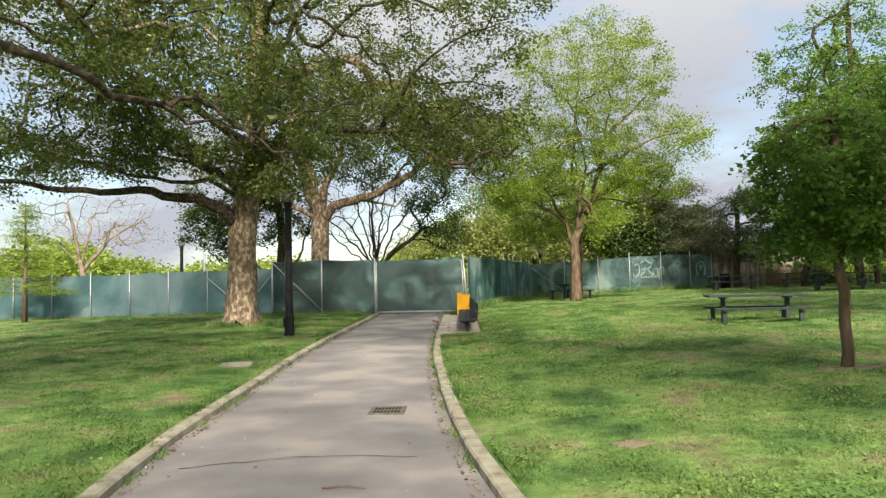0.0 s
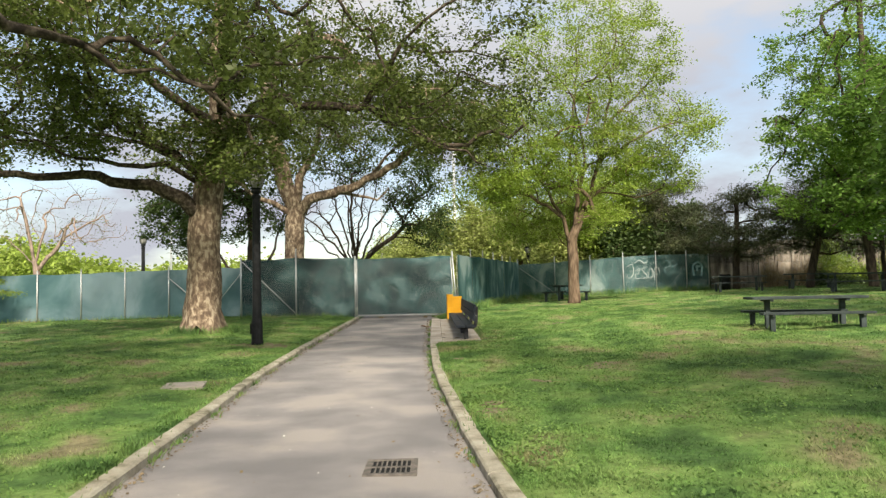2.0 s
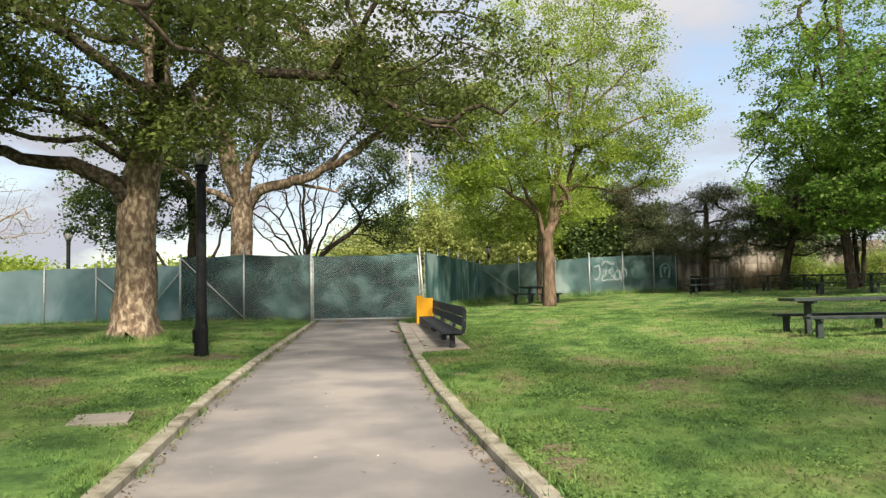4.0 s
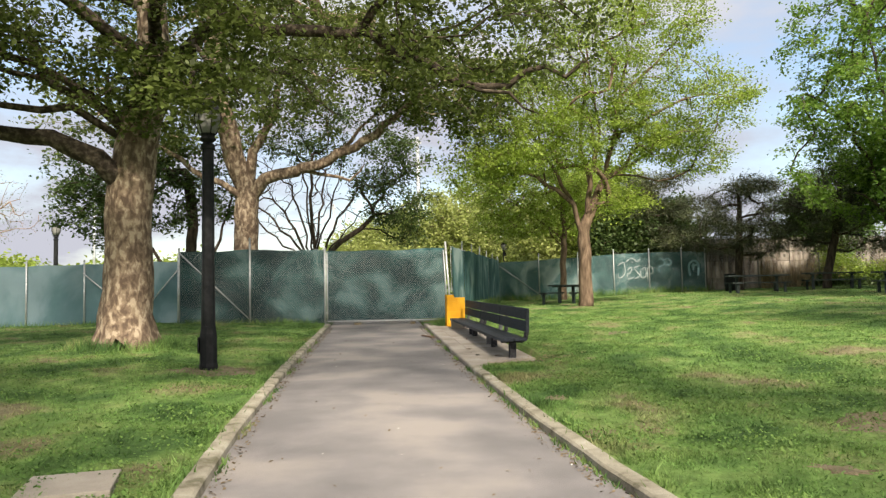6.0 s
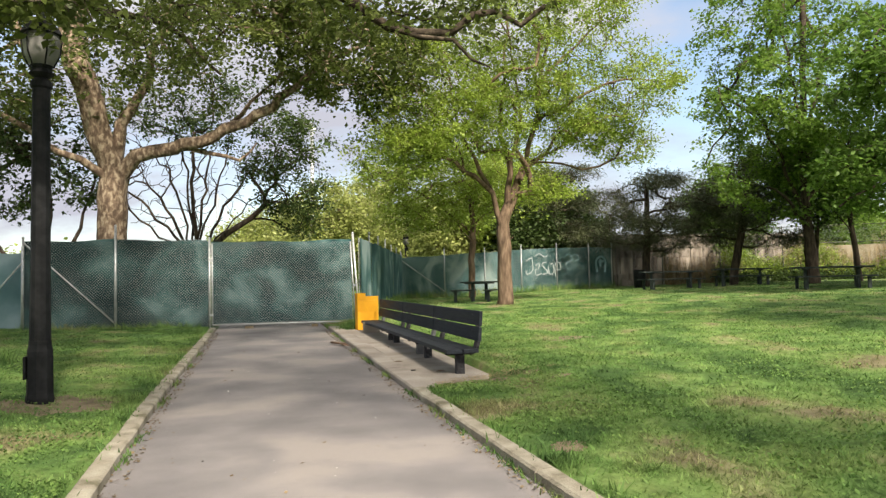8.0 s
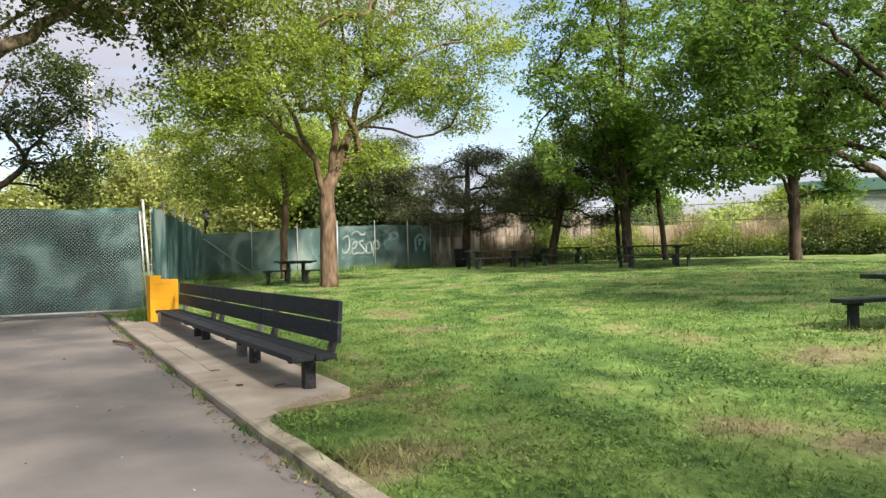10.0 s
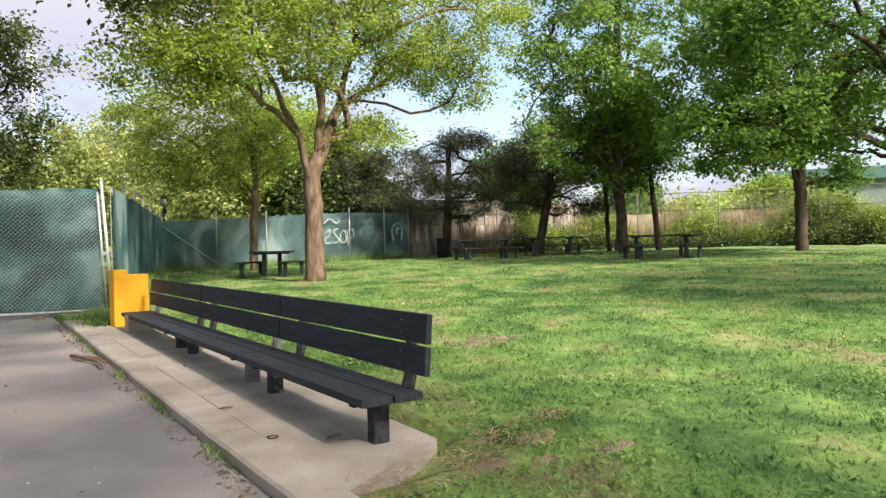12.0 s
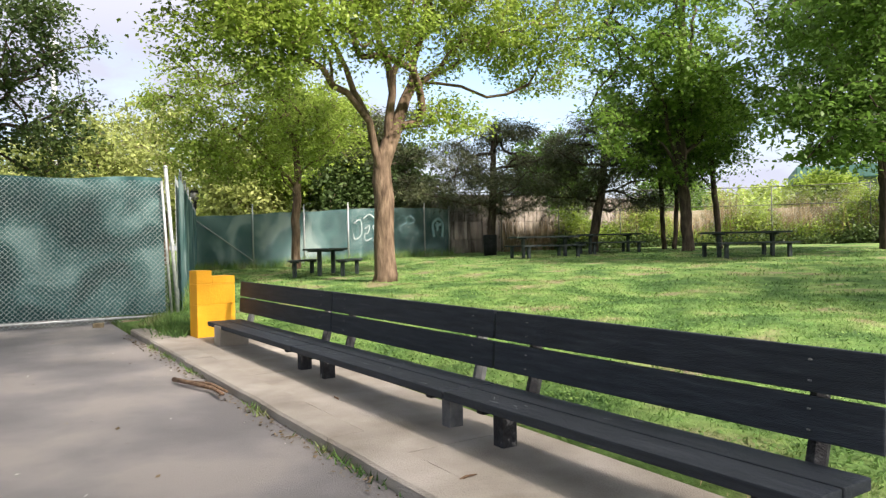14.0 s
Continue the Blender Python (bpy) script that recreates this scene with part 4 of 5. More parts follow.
def far_woods():
    """Rolling tops of distant trees along the horizon."""
    r = np.random.default_rng(5)
    tips = []
    for k in range(420):
        a = r.uniform(-1.15, 1.0)
        d = r.uniform(95, 135)
        x, y = d * math.sin(a), d * math.cos(a)
        h = 5.4 + 1.4 * math.sin(a * 9) + 1.1 * math.sin(a * 23 + 1) + (3.6 if -0.1 < a < 0.3 else 0)
        w = r.uniform(2.5, 4.5)
        q = r.normal(0, 1, (46, 3))
        q /= np.linalg.norm(q, axis=1)[:, None]
        c = np.array([x, y, max(1.5, h * r.uniform(0.45, 0.8))])
        tips.append(c + q * np.array([w, w, h * 0.3]))
    V, F = leaf_cloud(r, np.concatenate(tips), 13, 0.75, 0.6, 0.8, 0.0, 0.8)
    tagged(part_of("far_woods", numpy_mesh("far_woods", V, F), LEAF_WOODS), "distant line of light green trees beyond the fence", "trees", kind="stuff")


far_woods()


# ---- kerbs, bench pad, drain, slab ----
def curb(name, side, y0, y1, step, label):
    root = thing(name, pose(0, 0, 0), label, "curb", kind="structure")
    r = np.random.default_rng(3 + side)
    y = y0
    while y < y1 - 0.2:
        e = min(y + step, y1)
        wide = side > 0 and y > 19.0            # a broad strip along the bench pad
        bm = bmesh.new()
        n = 4
        rows = []
        for k in range(n + 1):
            yy = y + 0.006 + (e - y - 0.012) * k / n
            z = float(rise(yy)) + r.normal(0, 0.003)
            xm = float(middle(yy)) + side * r.normal(0, 0.004)
            a, b = HALF + 0.0, HALF + (0.30 if wide else 0.155)
            prof = ((a, -0.2), (a, 0.065), (a + 0.02, 0.082), (b - 0.02, 0.086), (b, 0.066), (b, -0.2))
            rows.append([bm.verts.new((xm + side * u, yy, z + h)) for u, h in prof])
        for p, q in zip(rows, rows[1:]):
            for k in range(5):
                f = (p[k], p[k + 1], q[k + 1], q[k])
                bm.faces.new(f if side < 0 else f[::-1])
        bm.faces.new(rows[0] if side > 0 else rows[0][::-1])
        bm.faces.new(rows[-1][::-1] if side > 0 else rows[-1])
        part("curb_stone", bm, CONCRETE if wide else CURB, root)
        y = e
    return root


curb("curb_1", -1, -12.0, 31.0, 1.85, "weathered concrete edging curb along the path")
curb("curb_2", 1, -12.0, 30.0, 1.85, "weathered concrete edging curb along the path")

pad = thing("bench_pad", pose(0, 0, 0), "pale concrete pad under the long bench", "concrete pad", kind="structure")
for y0, y1 in ((19.78, 22.6), (22.61, 25.6), (25.61, 28.9)):
    bm = bmesh.new()
    rows = []
    for yy in np.linspace(y0, y1, 5):
        z = float(rise(yy)) + 0.068
        xm = float(middle(yy)) + HALF + 0.308
        cut = max(0.0, 1 - (yy - 19.78) / 2.8) * 0.58          # the near end is cut at a slant
        rows.append([bm.verts.new((x, yy + cut * (x - xm) / (0.62 - xm), h)) for x, h in ((xm, z - 0.2), (xm, z), (xm + 0.4, z + 0.003), (0.62, z), (0.64, z - 0.2))])
    for p, q in zip(rows, rows[1:]):
        for k in range(4):
            bm.faces.new((p[k], q[k], q[k + 1], p[k + 1]))
    bm.faces.new(rows[0])
    bm.faces.new(rows[-1][::-1])
    bmesh.ops.recalc_face_normals(bm, faces=bm.faces)
    part("slab", bm, CONCRETE, pad)


def pad_z(y):
    return float(rise(y)) + 0.07


def drain_grate(x, y):
    z = float(rise(y)) + 0.012
    root = thing("drain_grate", pose(x, y, z), "rusty cast-iron drain grate set in the asphalt", "drain grate")
    w, d = 0.215, 0.26
    bm = bmesh.new()
    for a in ((-w, -d, w, -d + 0.05), (-w, d - 0.05, w, d), (-w, -d + 0.05, -w + 0.05, d - 0.05), (w - 0.05, -d + 0.05, w, d - 0.05)):
        box(bm, a[0], a[1], -0.03, a[2], a[3], 0.012)
    part("frame", bm, IRON, root)
    # black plate at path level: the dark of the slots is painted on
    part("pit", boxed(-w + 0.045, -d + 0.045, -0.02, w - 0.045, d - 0.045, 0.003), BLACK, root, "black plate standing in for the dark opening under the bars")
    for k in range(9):
        bx0 = -w + 0.05 + k * (2 * w - 0.1) / 8
        part("bar", boxed(bx0 - 0.007, -d + 0.05, -0.02, bx0 + 0.007, d - 0.05, 0.010), IRON, root)
    part("bar", boxed(-w + 0.05, -0.02, -0.021, w - 0.05, 0.02, 0.009), IRON, root)


drain_grate(-0.89, 8.83)
z = gz(-4.17, 13.42)
bm = boxed(-0.29, -0.30, -0.1, 0.29, 0.30, 0.022, bevel=0.012)
ob = part("stone_slab", bm, CONCRETE)
ob.matrix_world = pose(-4.17, 13.42, z + 0.01, 0, 0, 12)
tagged(ob, "flat concrete slab sunk in the lawn", "slab")


def flat_patch(name, x, y, rx, ry, mat, label, category, seed, lift=0.012):
    """An uneven low patch that lies on the lawn."""
    r = np.random.default_rng(seed)
    bm = bmesh.new()
    surf = lambda px, py: float(lawn_height(x + px - middle(y + py), y + py))
    mid = bm.verts.new((0, 0, surf(0, 0) + lift))
    rings = [[], [], [], []]
    for k in range(26):
        a = 2 * math.pi * k / 26
        f = r.uniform(0.6, 1.2)
        for q, (s, up) in enumerate(((0.3, lift), (0.6, lift), (0.85, lift * 0.7), (1.0, -0.03))):
            px, py = rx * f * s * math.cos(a), ry * f * s * math.sin(a)
            rings[q].append(bm.verts.new((px, py, surf(px, py) + up)))
    for k in range(26):
        j = (k + 1) % 26
        bm.faces.new((mid, rings[0][k], rings[0][j]))
        for p, q in zip(rings, rings[1:]):
            bm.faces.new((p[k], q[k], q[j], p[j]))
    ob = part(name, bm, mat, smooth=True)
    ob.matrix_world = pose(x, y, 0)
    return tagged(ob, label, category, kind="structure")


flat_patch("earth_patch", -4.55, 19.6, 0.75, 0.6, DIRT, "patch of bare earth about the lamp post", "bare earth", 1, 0.012)
for i, (px, py, rx, ry) in enumerate(((0.95, 19.75, 0.17, 0.12), (1.2, 19.3, 0.14, 0.09), (0.5, 19.6, 0.16, 0.13), (0.78, 19.45, 0.12, 0.1), (0.14, 11.05, 0.2, 0.22), (1.94, 13.8, 0.3, 0.25), (0.96, 12.8, 0.26, 0.2), (0.18, 11.5, 0.2, 0.16),
                                      (2.06, 14.1, 0.34, 0.2), (-0.15, 14.5, 0.18, 0.2), (-0.08, 16.3, 0.16, 0.2), (2.9, 22.8, 0.5, 0.3), (1.5, 6.3, 0.2, 0.16), (3.6, 11.5, 0.3, 0.25))):
    flat_patch("earth_patch", px, py, rx, ry, DIRT, "small worn patch of bare earth in the lawn", "bare earth", 100 + i, 0.008)
flat_patch("earth_patch", 5.17, 9.7, 0.48, 0.42, DIRT, "ring of bare earth about the young tree", "bare earth", 2, 0.03)


def crack(points, width, seed):
    r = np.random.default_rng(seed)
    bm = bmesh.new()
    rows = []
    for i in range(len(points) - 1):
        for k in range(8):
            t = k / 8
            x = points[i][0] * (1 - t) + points[i + 1][0] * t + r.normal(0, 0.012)
            y = points[i][1] * (1 - t) + points[i + 1][1] * t + r.normal(0, 0.02)
            u = x - float(middle(y))
            z = float(rise(y)) + 0.012 * (1 - (u / HALF) ** 2) + 0.0075
            w = width * r.uniform(0.4, 1.2)
            rows.append((bm.verts.new((x, y - w, z)), bm.verts.new((x, y + w, z))))
    for a, b in zip(rows, rows[1:]):
        bm.faces.new((a[0], b[0], b[1], a[1]))
    tagged(part("path_crack", bm, CRACK), "thin dark crack across the asphalt", "crack", kind="structure")


crack([(-2.4, 6.15), (-1.6, 6.45), (-0.9, 6.5), (-0.3, 6.35)], 0.010, 4)


# ---- fences ----
def chain_link(points, z0, z1, cell=0.075, r=0.0032, back=0.0):
    """Diamond wire mesh along a straight stretch; points: its two ends."""
    (xa, ya), (xb, yb) = points
    L = math.hypot(xb - xa, yb - ya)
    dx, dy = (xb - xa) / L, (yb - ya) / L
    h = z1 - z0
    n_w, n_h = int(L / cell), int(h / (cell * 0.5))
    s = np.arange(n_w + 1)[:, None] * cell
    k = np.arange(n_h + 1)[None]
    a = s + np.where(k % 2 == 0, 0, cell * 0.5) * np.ones_like(s)
    zz = z0 + k * (h / n_h) + 0 * s
    verts = []
    for m in (0, 1):
        aa = a if m == 0 else s + np.where(k % 2 == 0, cell, cell * 0.5) * np.ones_like(s)
        verts.append(np.stack([aa, zz], -1))
    P = np.concatenate(verts)                           # wires x steps x 2
    V = []
    for ox, oz in ((-r, 0.0), (r, 0.0), (0.0, r)):
        V.append(np.stack([xa + dx * (P[..., 0] + ox) + dy * (oz * 1.5 - back), ya + dy * (P[..., 0] + ox) - dx * (oz * 1.5 - back), P[..., 1]], -1))
    V = np.stack(V, 2)                                   # wires, steps, 3, xyz
    W, S = V.shape[:2]
    idx = np.arange(W * S * 3).reshape(W, S, 3)
    F = []
    for q in range(3):
        F.append(np.stack([idx[:, :-1, q], idx[:, :-1, (q + 1) % 3], idx[:, 1:, (q + 1) % 3], idx[:, 1:, q]], -1).reshape(-1, 4))
    return V.reshape(-1, 3), np.concatenate(F)


def cloth(points, z0, z1, seed, sag=0.03, wave=0.025, back=0.04):
    """A hung screen with folds; back: how far behind the wires it hangs."""
    (xa, ya), (xb, yb) = points
    L = math.hypot(xb - xa, yb - ya)
    dx, dy = (xb - xa) / L, (yb - ya) / L
    nu, nv = max(8, int(L / 0.12)), 18
    r = np.random.default_rng(seed)
    ph = r.uniform(0, 6, 6)
    s, v = np.meshgrid(np.linspace(0, L, nu), np.linspace(0, 1, nv))
    off = wave * (np.sin(s * 2.1 + ph[0] + 2 * v) * 0.5 + np.sin(s * 5.3 + ph[1] + 3 * v) * 0.3 + np.sin(s * 11 + ph[2] - 4 * v) * 0.15) * (0.4 + 0.6 * np.sin(v * 3.1))
    d = -back - wave + off
    edge = sag * np.sin(s * 2.6 + ph[3]) * np.sin(s * 1.1 + ph[4])
    z = z0(s / L) + (z1(s / L) + edge - z0(s / L)) * v
    V = np.stack([xa + dx * s - dy * d * 1.0, ya + dy * s + dx * d * 1.0, z], -1)
    i = np.arange(nu * nv).reshape(nv, nu)
    f = np.stack([i[:-1, :-1], i[:-1, 1:], i[1:, 1:], i[1:, :-1]], -1).reshape(-1, 4)
    return V.reshape(-1, 3), f


def post(bm, x, y, z0, z1, r=0.03, lean=(0, 0)):
    tube(bm, [(x, y, z0), (x + lean[0], y + lean[1], z1)], r, 10)
    lathe(bm, [(r * 1.1, 0), (r * 1.05, 0.03), (r * 0.4, 0.05)], 10, (x + lean[0], y + lean[1], z1 - 0.01))
    return bm


def fence(name, label, stops, heights, screen_top, screen, mesh=True, rails=(), braces=(), seed=1, side=-1, fabric=True, cell=0.075, group="", post_r=0.03, steel=None):
    """A chain-link fence: posts at the stops (x, y), wire mesh and cloth between them. side: on which side of the line the cloth hangs."""
    root = thing(name, pose(0, 0, 0), label, "fence", group)
    gzs = [gz(x, y) for x, y in stops]
    for (x, y), z, h in zip(stops, gzs, heights):
        part("post", post(bmesh.new(), x, y, z - 0.15, z + h, post_r), steel or GALV, root, smooth=True)
    for i in range(len(stops) - 1):
        a, b = stops[i], stops[i + 1]
        za, zb = gzs[i], gzs[i + 1]
        ln = math.hypot(b[0] - a[0], b[1] - a[1])
        nx, ny = -(b[1] - a[1]) / ln * 0.035, (b[0] - a[0]) / ln * 0.035
        if fabric:
            t0, t1 = za + screen_top[i], zb + screen_top[i + 1]
            V, F = cloth((a, b), lambda s, p=za, q=zb: p + (q - p) * s + 0.02, lambda s, p=t0, q=t1: p + (q - p) * s, seed + i, back=0.04 if side < 0 else -0.07)
            part_of("screen", numpy_mesh("screen", V, F), screen, root, "green woven privacy screen", smooth=True)
        if mesh:
            V, F = chain_link((a, b), min(za, zb), max(za, zb) + min(screen_top[i], screen_top[i + 1]), cell)
            ob = part_of("wire_mesh", numpy_mesh("wire_mesh", V, F), WIRE, root, "diamond chain-link wire")
        for h in rails:
            part("rail", tube(bmesh.new(), [(a[0], a[1], za + h), (b[0], b[1], zb + h)], 0.02, 8), steel or GALV, root, smooth=True)
    for (x0, y0, h0), (x1, y1, h1) in braces:
        part("brace", tube(bmesh.new(), [(x0, y0, gz(x0, y0) + h0), (x1, y1, gz(x1, y1) + h1)], 0.022, 8), GALV, root, smooth=True)
    return root


GY = 31.4
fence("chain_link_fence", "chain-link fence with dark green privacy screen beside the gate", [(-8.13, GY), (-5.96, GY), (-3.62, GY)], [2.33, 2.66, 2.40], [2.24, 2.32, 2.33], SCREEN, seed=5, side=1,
      braces=[((-8.1, GY - 0.04, 2.2), (-6.0, GY - 0.04, 0.15))], group="screened fences")
left = [(-8.2, 31.6)] + [(-9.75 - 1.83 * k, 33.0 + 0.02 * k) for k in range(16)]
fence("chain_link_fence", "low chain-link fence across the lawn, its green screen paled as if lit through", left, [2.1] * 17, [1.98, 2.0, 2.02] + [1.96] * 14, SCREEN_PALE, mesh=False, seed=21, side=-1,
      braces=[((-8.2, 31.55, 1.7), (-9.75, 32.95, 0.3)), ((-11.6, 32.95, 1.7), (-10.0, 32.95, 0.3))], group="screened fences")
sx = [(0.42, 31.5)] + [(0.42 + (4.65 - 0.42) * k / 6, 31.5 + (46.7 - 31.5) * k / 6) for k in range(1, 7)]
fence("chain_link_fence", "chain-link fence with wrinkled green screen running off from the gate", sx, [0.4, 2.6, 2.6, 2.6, 2.5, 2.5, 2.4], [2.34, 2.30, 2.28, 2.25, 2.22, 2.22, 2.2], SCREEN_SHEEN, mesh=True, seed=41, side=-1, cell=0.09, group="screened fences")
fx = [(4.7, 46.75), (6.95, 46.8), (9.15, 46.85), (11.2, 46.9), (13.25, 46.95), (15.15, 47.0), (16.55, 47.05)]
far_fence = fence("chain_link_fence", "chain-link fence with green screen and spray-painted tags across the lawn", fx, [2.3, 2.5, 2.45, 2.5, 2.48, 2.45, 2.5], [2.1, 2.15, 2.2, 2.25, 2.25, 2.25, 2.2], SCREEN_SHEEN, mesh=True, seed=61, side=1,
      cell=0.11, braces=[((4.75, 46.68, 1.9), (6.9, 46.72, 0.3))], group="screened fences")

# the gate: a pipe frame with wire and cloth, its far post leaning
gate = thing("chain_link_gate", pose(0, 0, 0), "closed chain-link gate with dark green screen across the path", "gate")
g0 = float(rise(GY)) + 0.03
part("post", post(bmesh.new(), 0.42, GY, g0 - 0.2, 2.93, 0.032, (-0.17, 0.0)), GALV, gate, "leaning galvanised post", smooth=True)
V, F = cloth(((-3.58, GY + 0.01), (0.22, GY + 0.01)), lambda s: 0 * s + g0 + 0.12, lambda s: 2.70 + 0.06 * s, 77, wave=0.045, back=-0.12)
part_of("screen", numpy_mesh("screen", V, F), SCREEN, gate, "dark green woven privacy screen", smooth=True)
V, F = chain_link(((-3.58, GY - 0.01), (0.24, GY - 0.01)), g0 + 0.02, 2.70, 0.075, 0.0036)
part_of("wire_mesh", numpy_mesh("wire_mesh", V, F), WIRE, gate, "diamond chain-link wire")
for p, q in (((-3.55, GY, g0 + 0.1), (0.3, GY, g0 + 0.08)), ((-3.55, GY, g0 + 0.1), (-3.55, GY, 2.66)), ((0.30, GY, g0 + 0.08), (0.18, GY, 2.70))):
    part("gate_frame", tube(bmesh.new(), [p, q], 0.021, 8), GALV, gate, smooth=True)
part("hinge", boxed(-3.62, GY - 0.05, 2.2, -3.52, GY + 0.03, 2.26, bevel=0.006), GALV, gate)
part("hinge", boxed(-3.62, GY - 0.05, 0.7, -3.52, GY + 0.03, 0.76, bevel=0.006), GALV, gate)


def stroke(pts, r, mat, label, parent):
    q = []
    P = [np.array(p, float) for p in [pts[0]] + list(pts) + [pts[-1]]]
    for i in range(1, len(P) - 2):
        for t in np.linspace(0, 1, 6)[:-1]:
            a, b, c, d = P[i - 1:i + 3]
            q.append(0.5 * (2 * b + (c - a) * t + (2 * a - 5 * b + 4 * c - d) * t * t + (3 * b - a - 3 * c + d) * t ** 3))
    q.append(P[-1])
    bm = bmesh.new()
    tube(bm, [(x, 0, z) for x, z in q], r, 6)
    bmesh.ops.scale(bm, vec=(1, 0.25, 1), verts=bm.verts)
    ob = part("paint_stroke", bm, mat, parent, label)
    ob.location = (0, 46.82, 0)


# looping tag on the far screen, then a smaller one and a pale blue shape
for pts in ([(11.45, 2.55), (11.75, 2.7), (11.8, 2.1), (11.5, 1.85), (11.4, 2.1)], [(11.95, 2.3), (12.2, 2.45), (12.1, 2.1), (11.95, 2.1), (12.0, 1.8), (12.3, 1.9)],
            [(12.6, 2.5), (12.35, 2.4), (12.5, 2.15), (12.65, 1.95), (12.35, 1.8)], [(12.75, 2.3), (12.95, 2.4), (13.0, 1.95), (12.75, 1.85), (12.7, 2.25)], [(13.1, 1.7), (13.1, 2.35), (13.35, 2.45), (13.4, 2.1), (13.15, 2.05)],
            [(11.9, 2.75), (12.2, 2.95), (12.5, 2.75), (12.7, 2.9)]):
    stroke(pts, 0.019, TAG_WHITE, "white spray-painted loop", far_fence)
for pts in ([(13.6, 2.7), (13.9, 2.9), (14.1, 2.6), (13.75, 2.4), (13.8, 2.1)], [(14.0, 2.75), (14.3, 2.9), (14.5, 2.65), (14.2, 2.5)]):
    stroke(pts, 0.017, TAG_BLUE, "faint spray-painted loop", far_fence)
for pts in ([(15.55, 1.9), (15.5, 2.5), (15.8, 2.75), (16.05, 2.5), (16.0, 1.9)], [(15.75, 2.6), (15.75, 2.2)], [(15.65, 2.45), (15.95, 2.5)]):
    stroke(pts, 0.06, TAG_BLUE, "pale blue spray-painted arch", far_fence)

# ---- lamp posts and poles ----


def lamp_post(x, y, height, label, group="lamp posts"):
    z = gz(x, y)
    root = thing("street_lamp", pose(x, y, z), label, "street lamp", group)
    h = height - 0.75
    part("base", lathe(bmesh.new(), [(0.145, -0.1), (0.145, 0.05), (0.135, 0.1), (0.13, 0.55), (0.115, 0.62), (0.115, 0.66), (0.09, 0.70)], 8), BLACK, root)
    part("pole", lathe(bmesh.new(), [(0.108, 0.66), (0.098, 1.6), (0.09, h - 0.12), (0.11, h - 0.1), (0.11, h - 0.04), (0.07, h)], 12), BLACK, root)
    part("hatch", boxed(-0.155, -0.06, 0.25, -0.125, 0.06, 0.5, bevel=0.01), BLACK, root)
    head = part("lantern", lathe(bmesh.new(), [(0.07, h), (0.13, h + 0.05), (0.10, h + 0.1), (0.12, h + 0.14)], 12), BLACK, root)
    part("globe", lathe(bmesh.new(), [(0.11, h + 0.13), (0.17, h + 0.26), (0.19, h + 0.42), (0.17, h + 0.5)], 16), GLASS_WHITE, head, "frosted glass globe", smooth=True)
    part("cap", lathe(bmesh.new(), [(0.21, h + 0.49), (0.18, h + 0.56), (0.09, h + 0.66), (0.03, h + 0.7), (0.02, h + 0.78)], 16), BLACK, head)
    for k in range(6):
        a = k * math.pi / 3
        c, s = math.cos(a), math.sin(a)
        part("rib", tube(bmesh.new(), [(0.12 * c, 0.12 * s, h + 0.12), (0.185 * c, 0.185 * s, h + 0.26), (0.205 * c, 0.205 * s, h + 0.42), (0.19 * c, 0.19 * s, h + 0.5)], 0.009, 5), BLACK, head)


lamp_post(-4.67, 19.8, 4.3, "black cast-iron park lamp post beside the path")
lamp_post(-16.25, 42.0, 4.35, "black park lamp post beyond the screened fence")
lamp_post(6.0, 51.8, 3.6, "black park lamp post beyond the screened fence")


def pole(x, y, h, r, label):
    root = thing("utility_pole", pose(x, y, gz(x, y)), label, "pole", "poles")
    part("shaft", lathe(bmesh.new(), [(r, -0.1), (r * 0.9, h * 0.4), (r * 0.7, h)], 12), GALV, root, smooth=True)
    part("fitting", boxed(-r * 1.6, -0.06, h - 0.5, r * 1.6, 0.06, h - 0.35, bevel=0.02), GALV, root)


pole(1.3, 60.0, 12.0, 0.17, "weathered pole behind the trees")
pole(-22.0, 62.0, 9.5, 0.10, "thin pale pole beyond the fence")
pole(-5.6, 75.0, 9.0, 0.14, "weathered pole behind the trees")

# ---- the long bench of three joined lengths ----


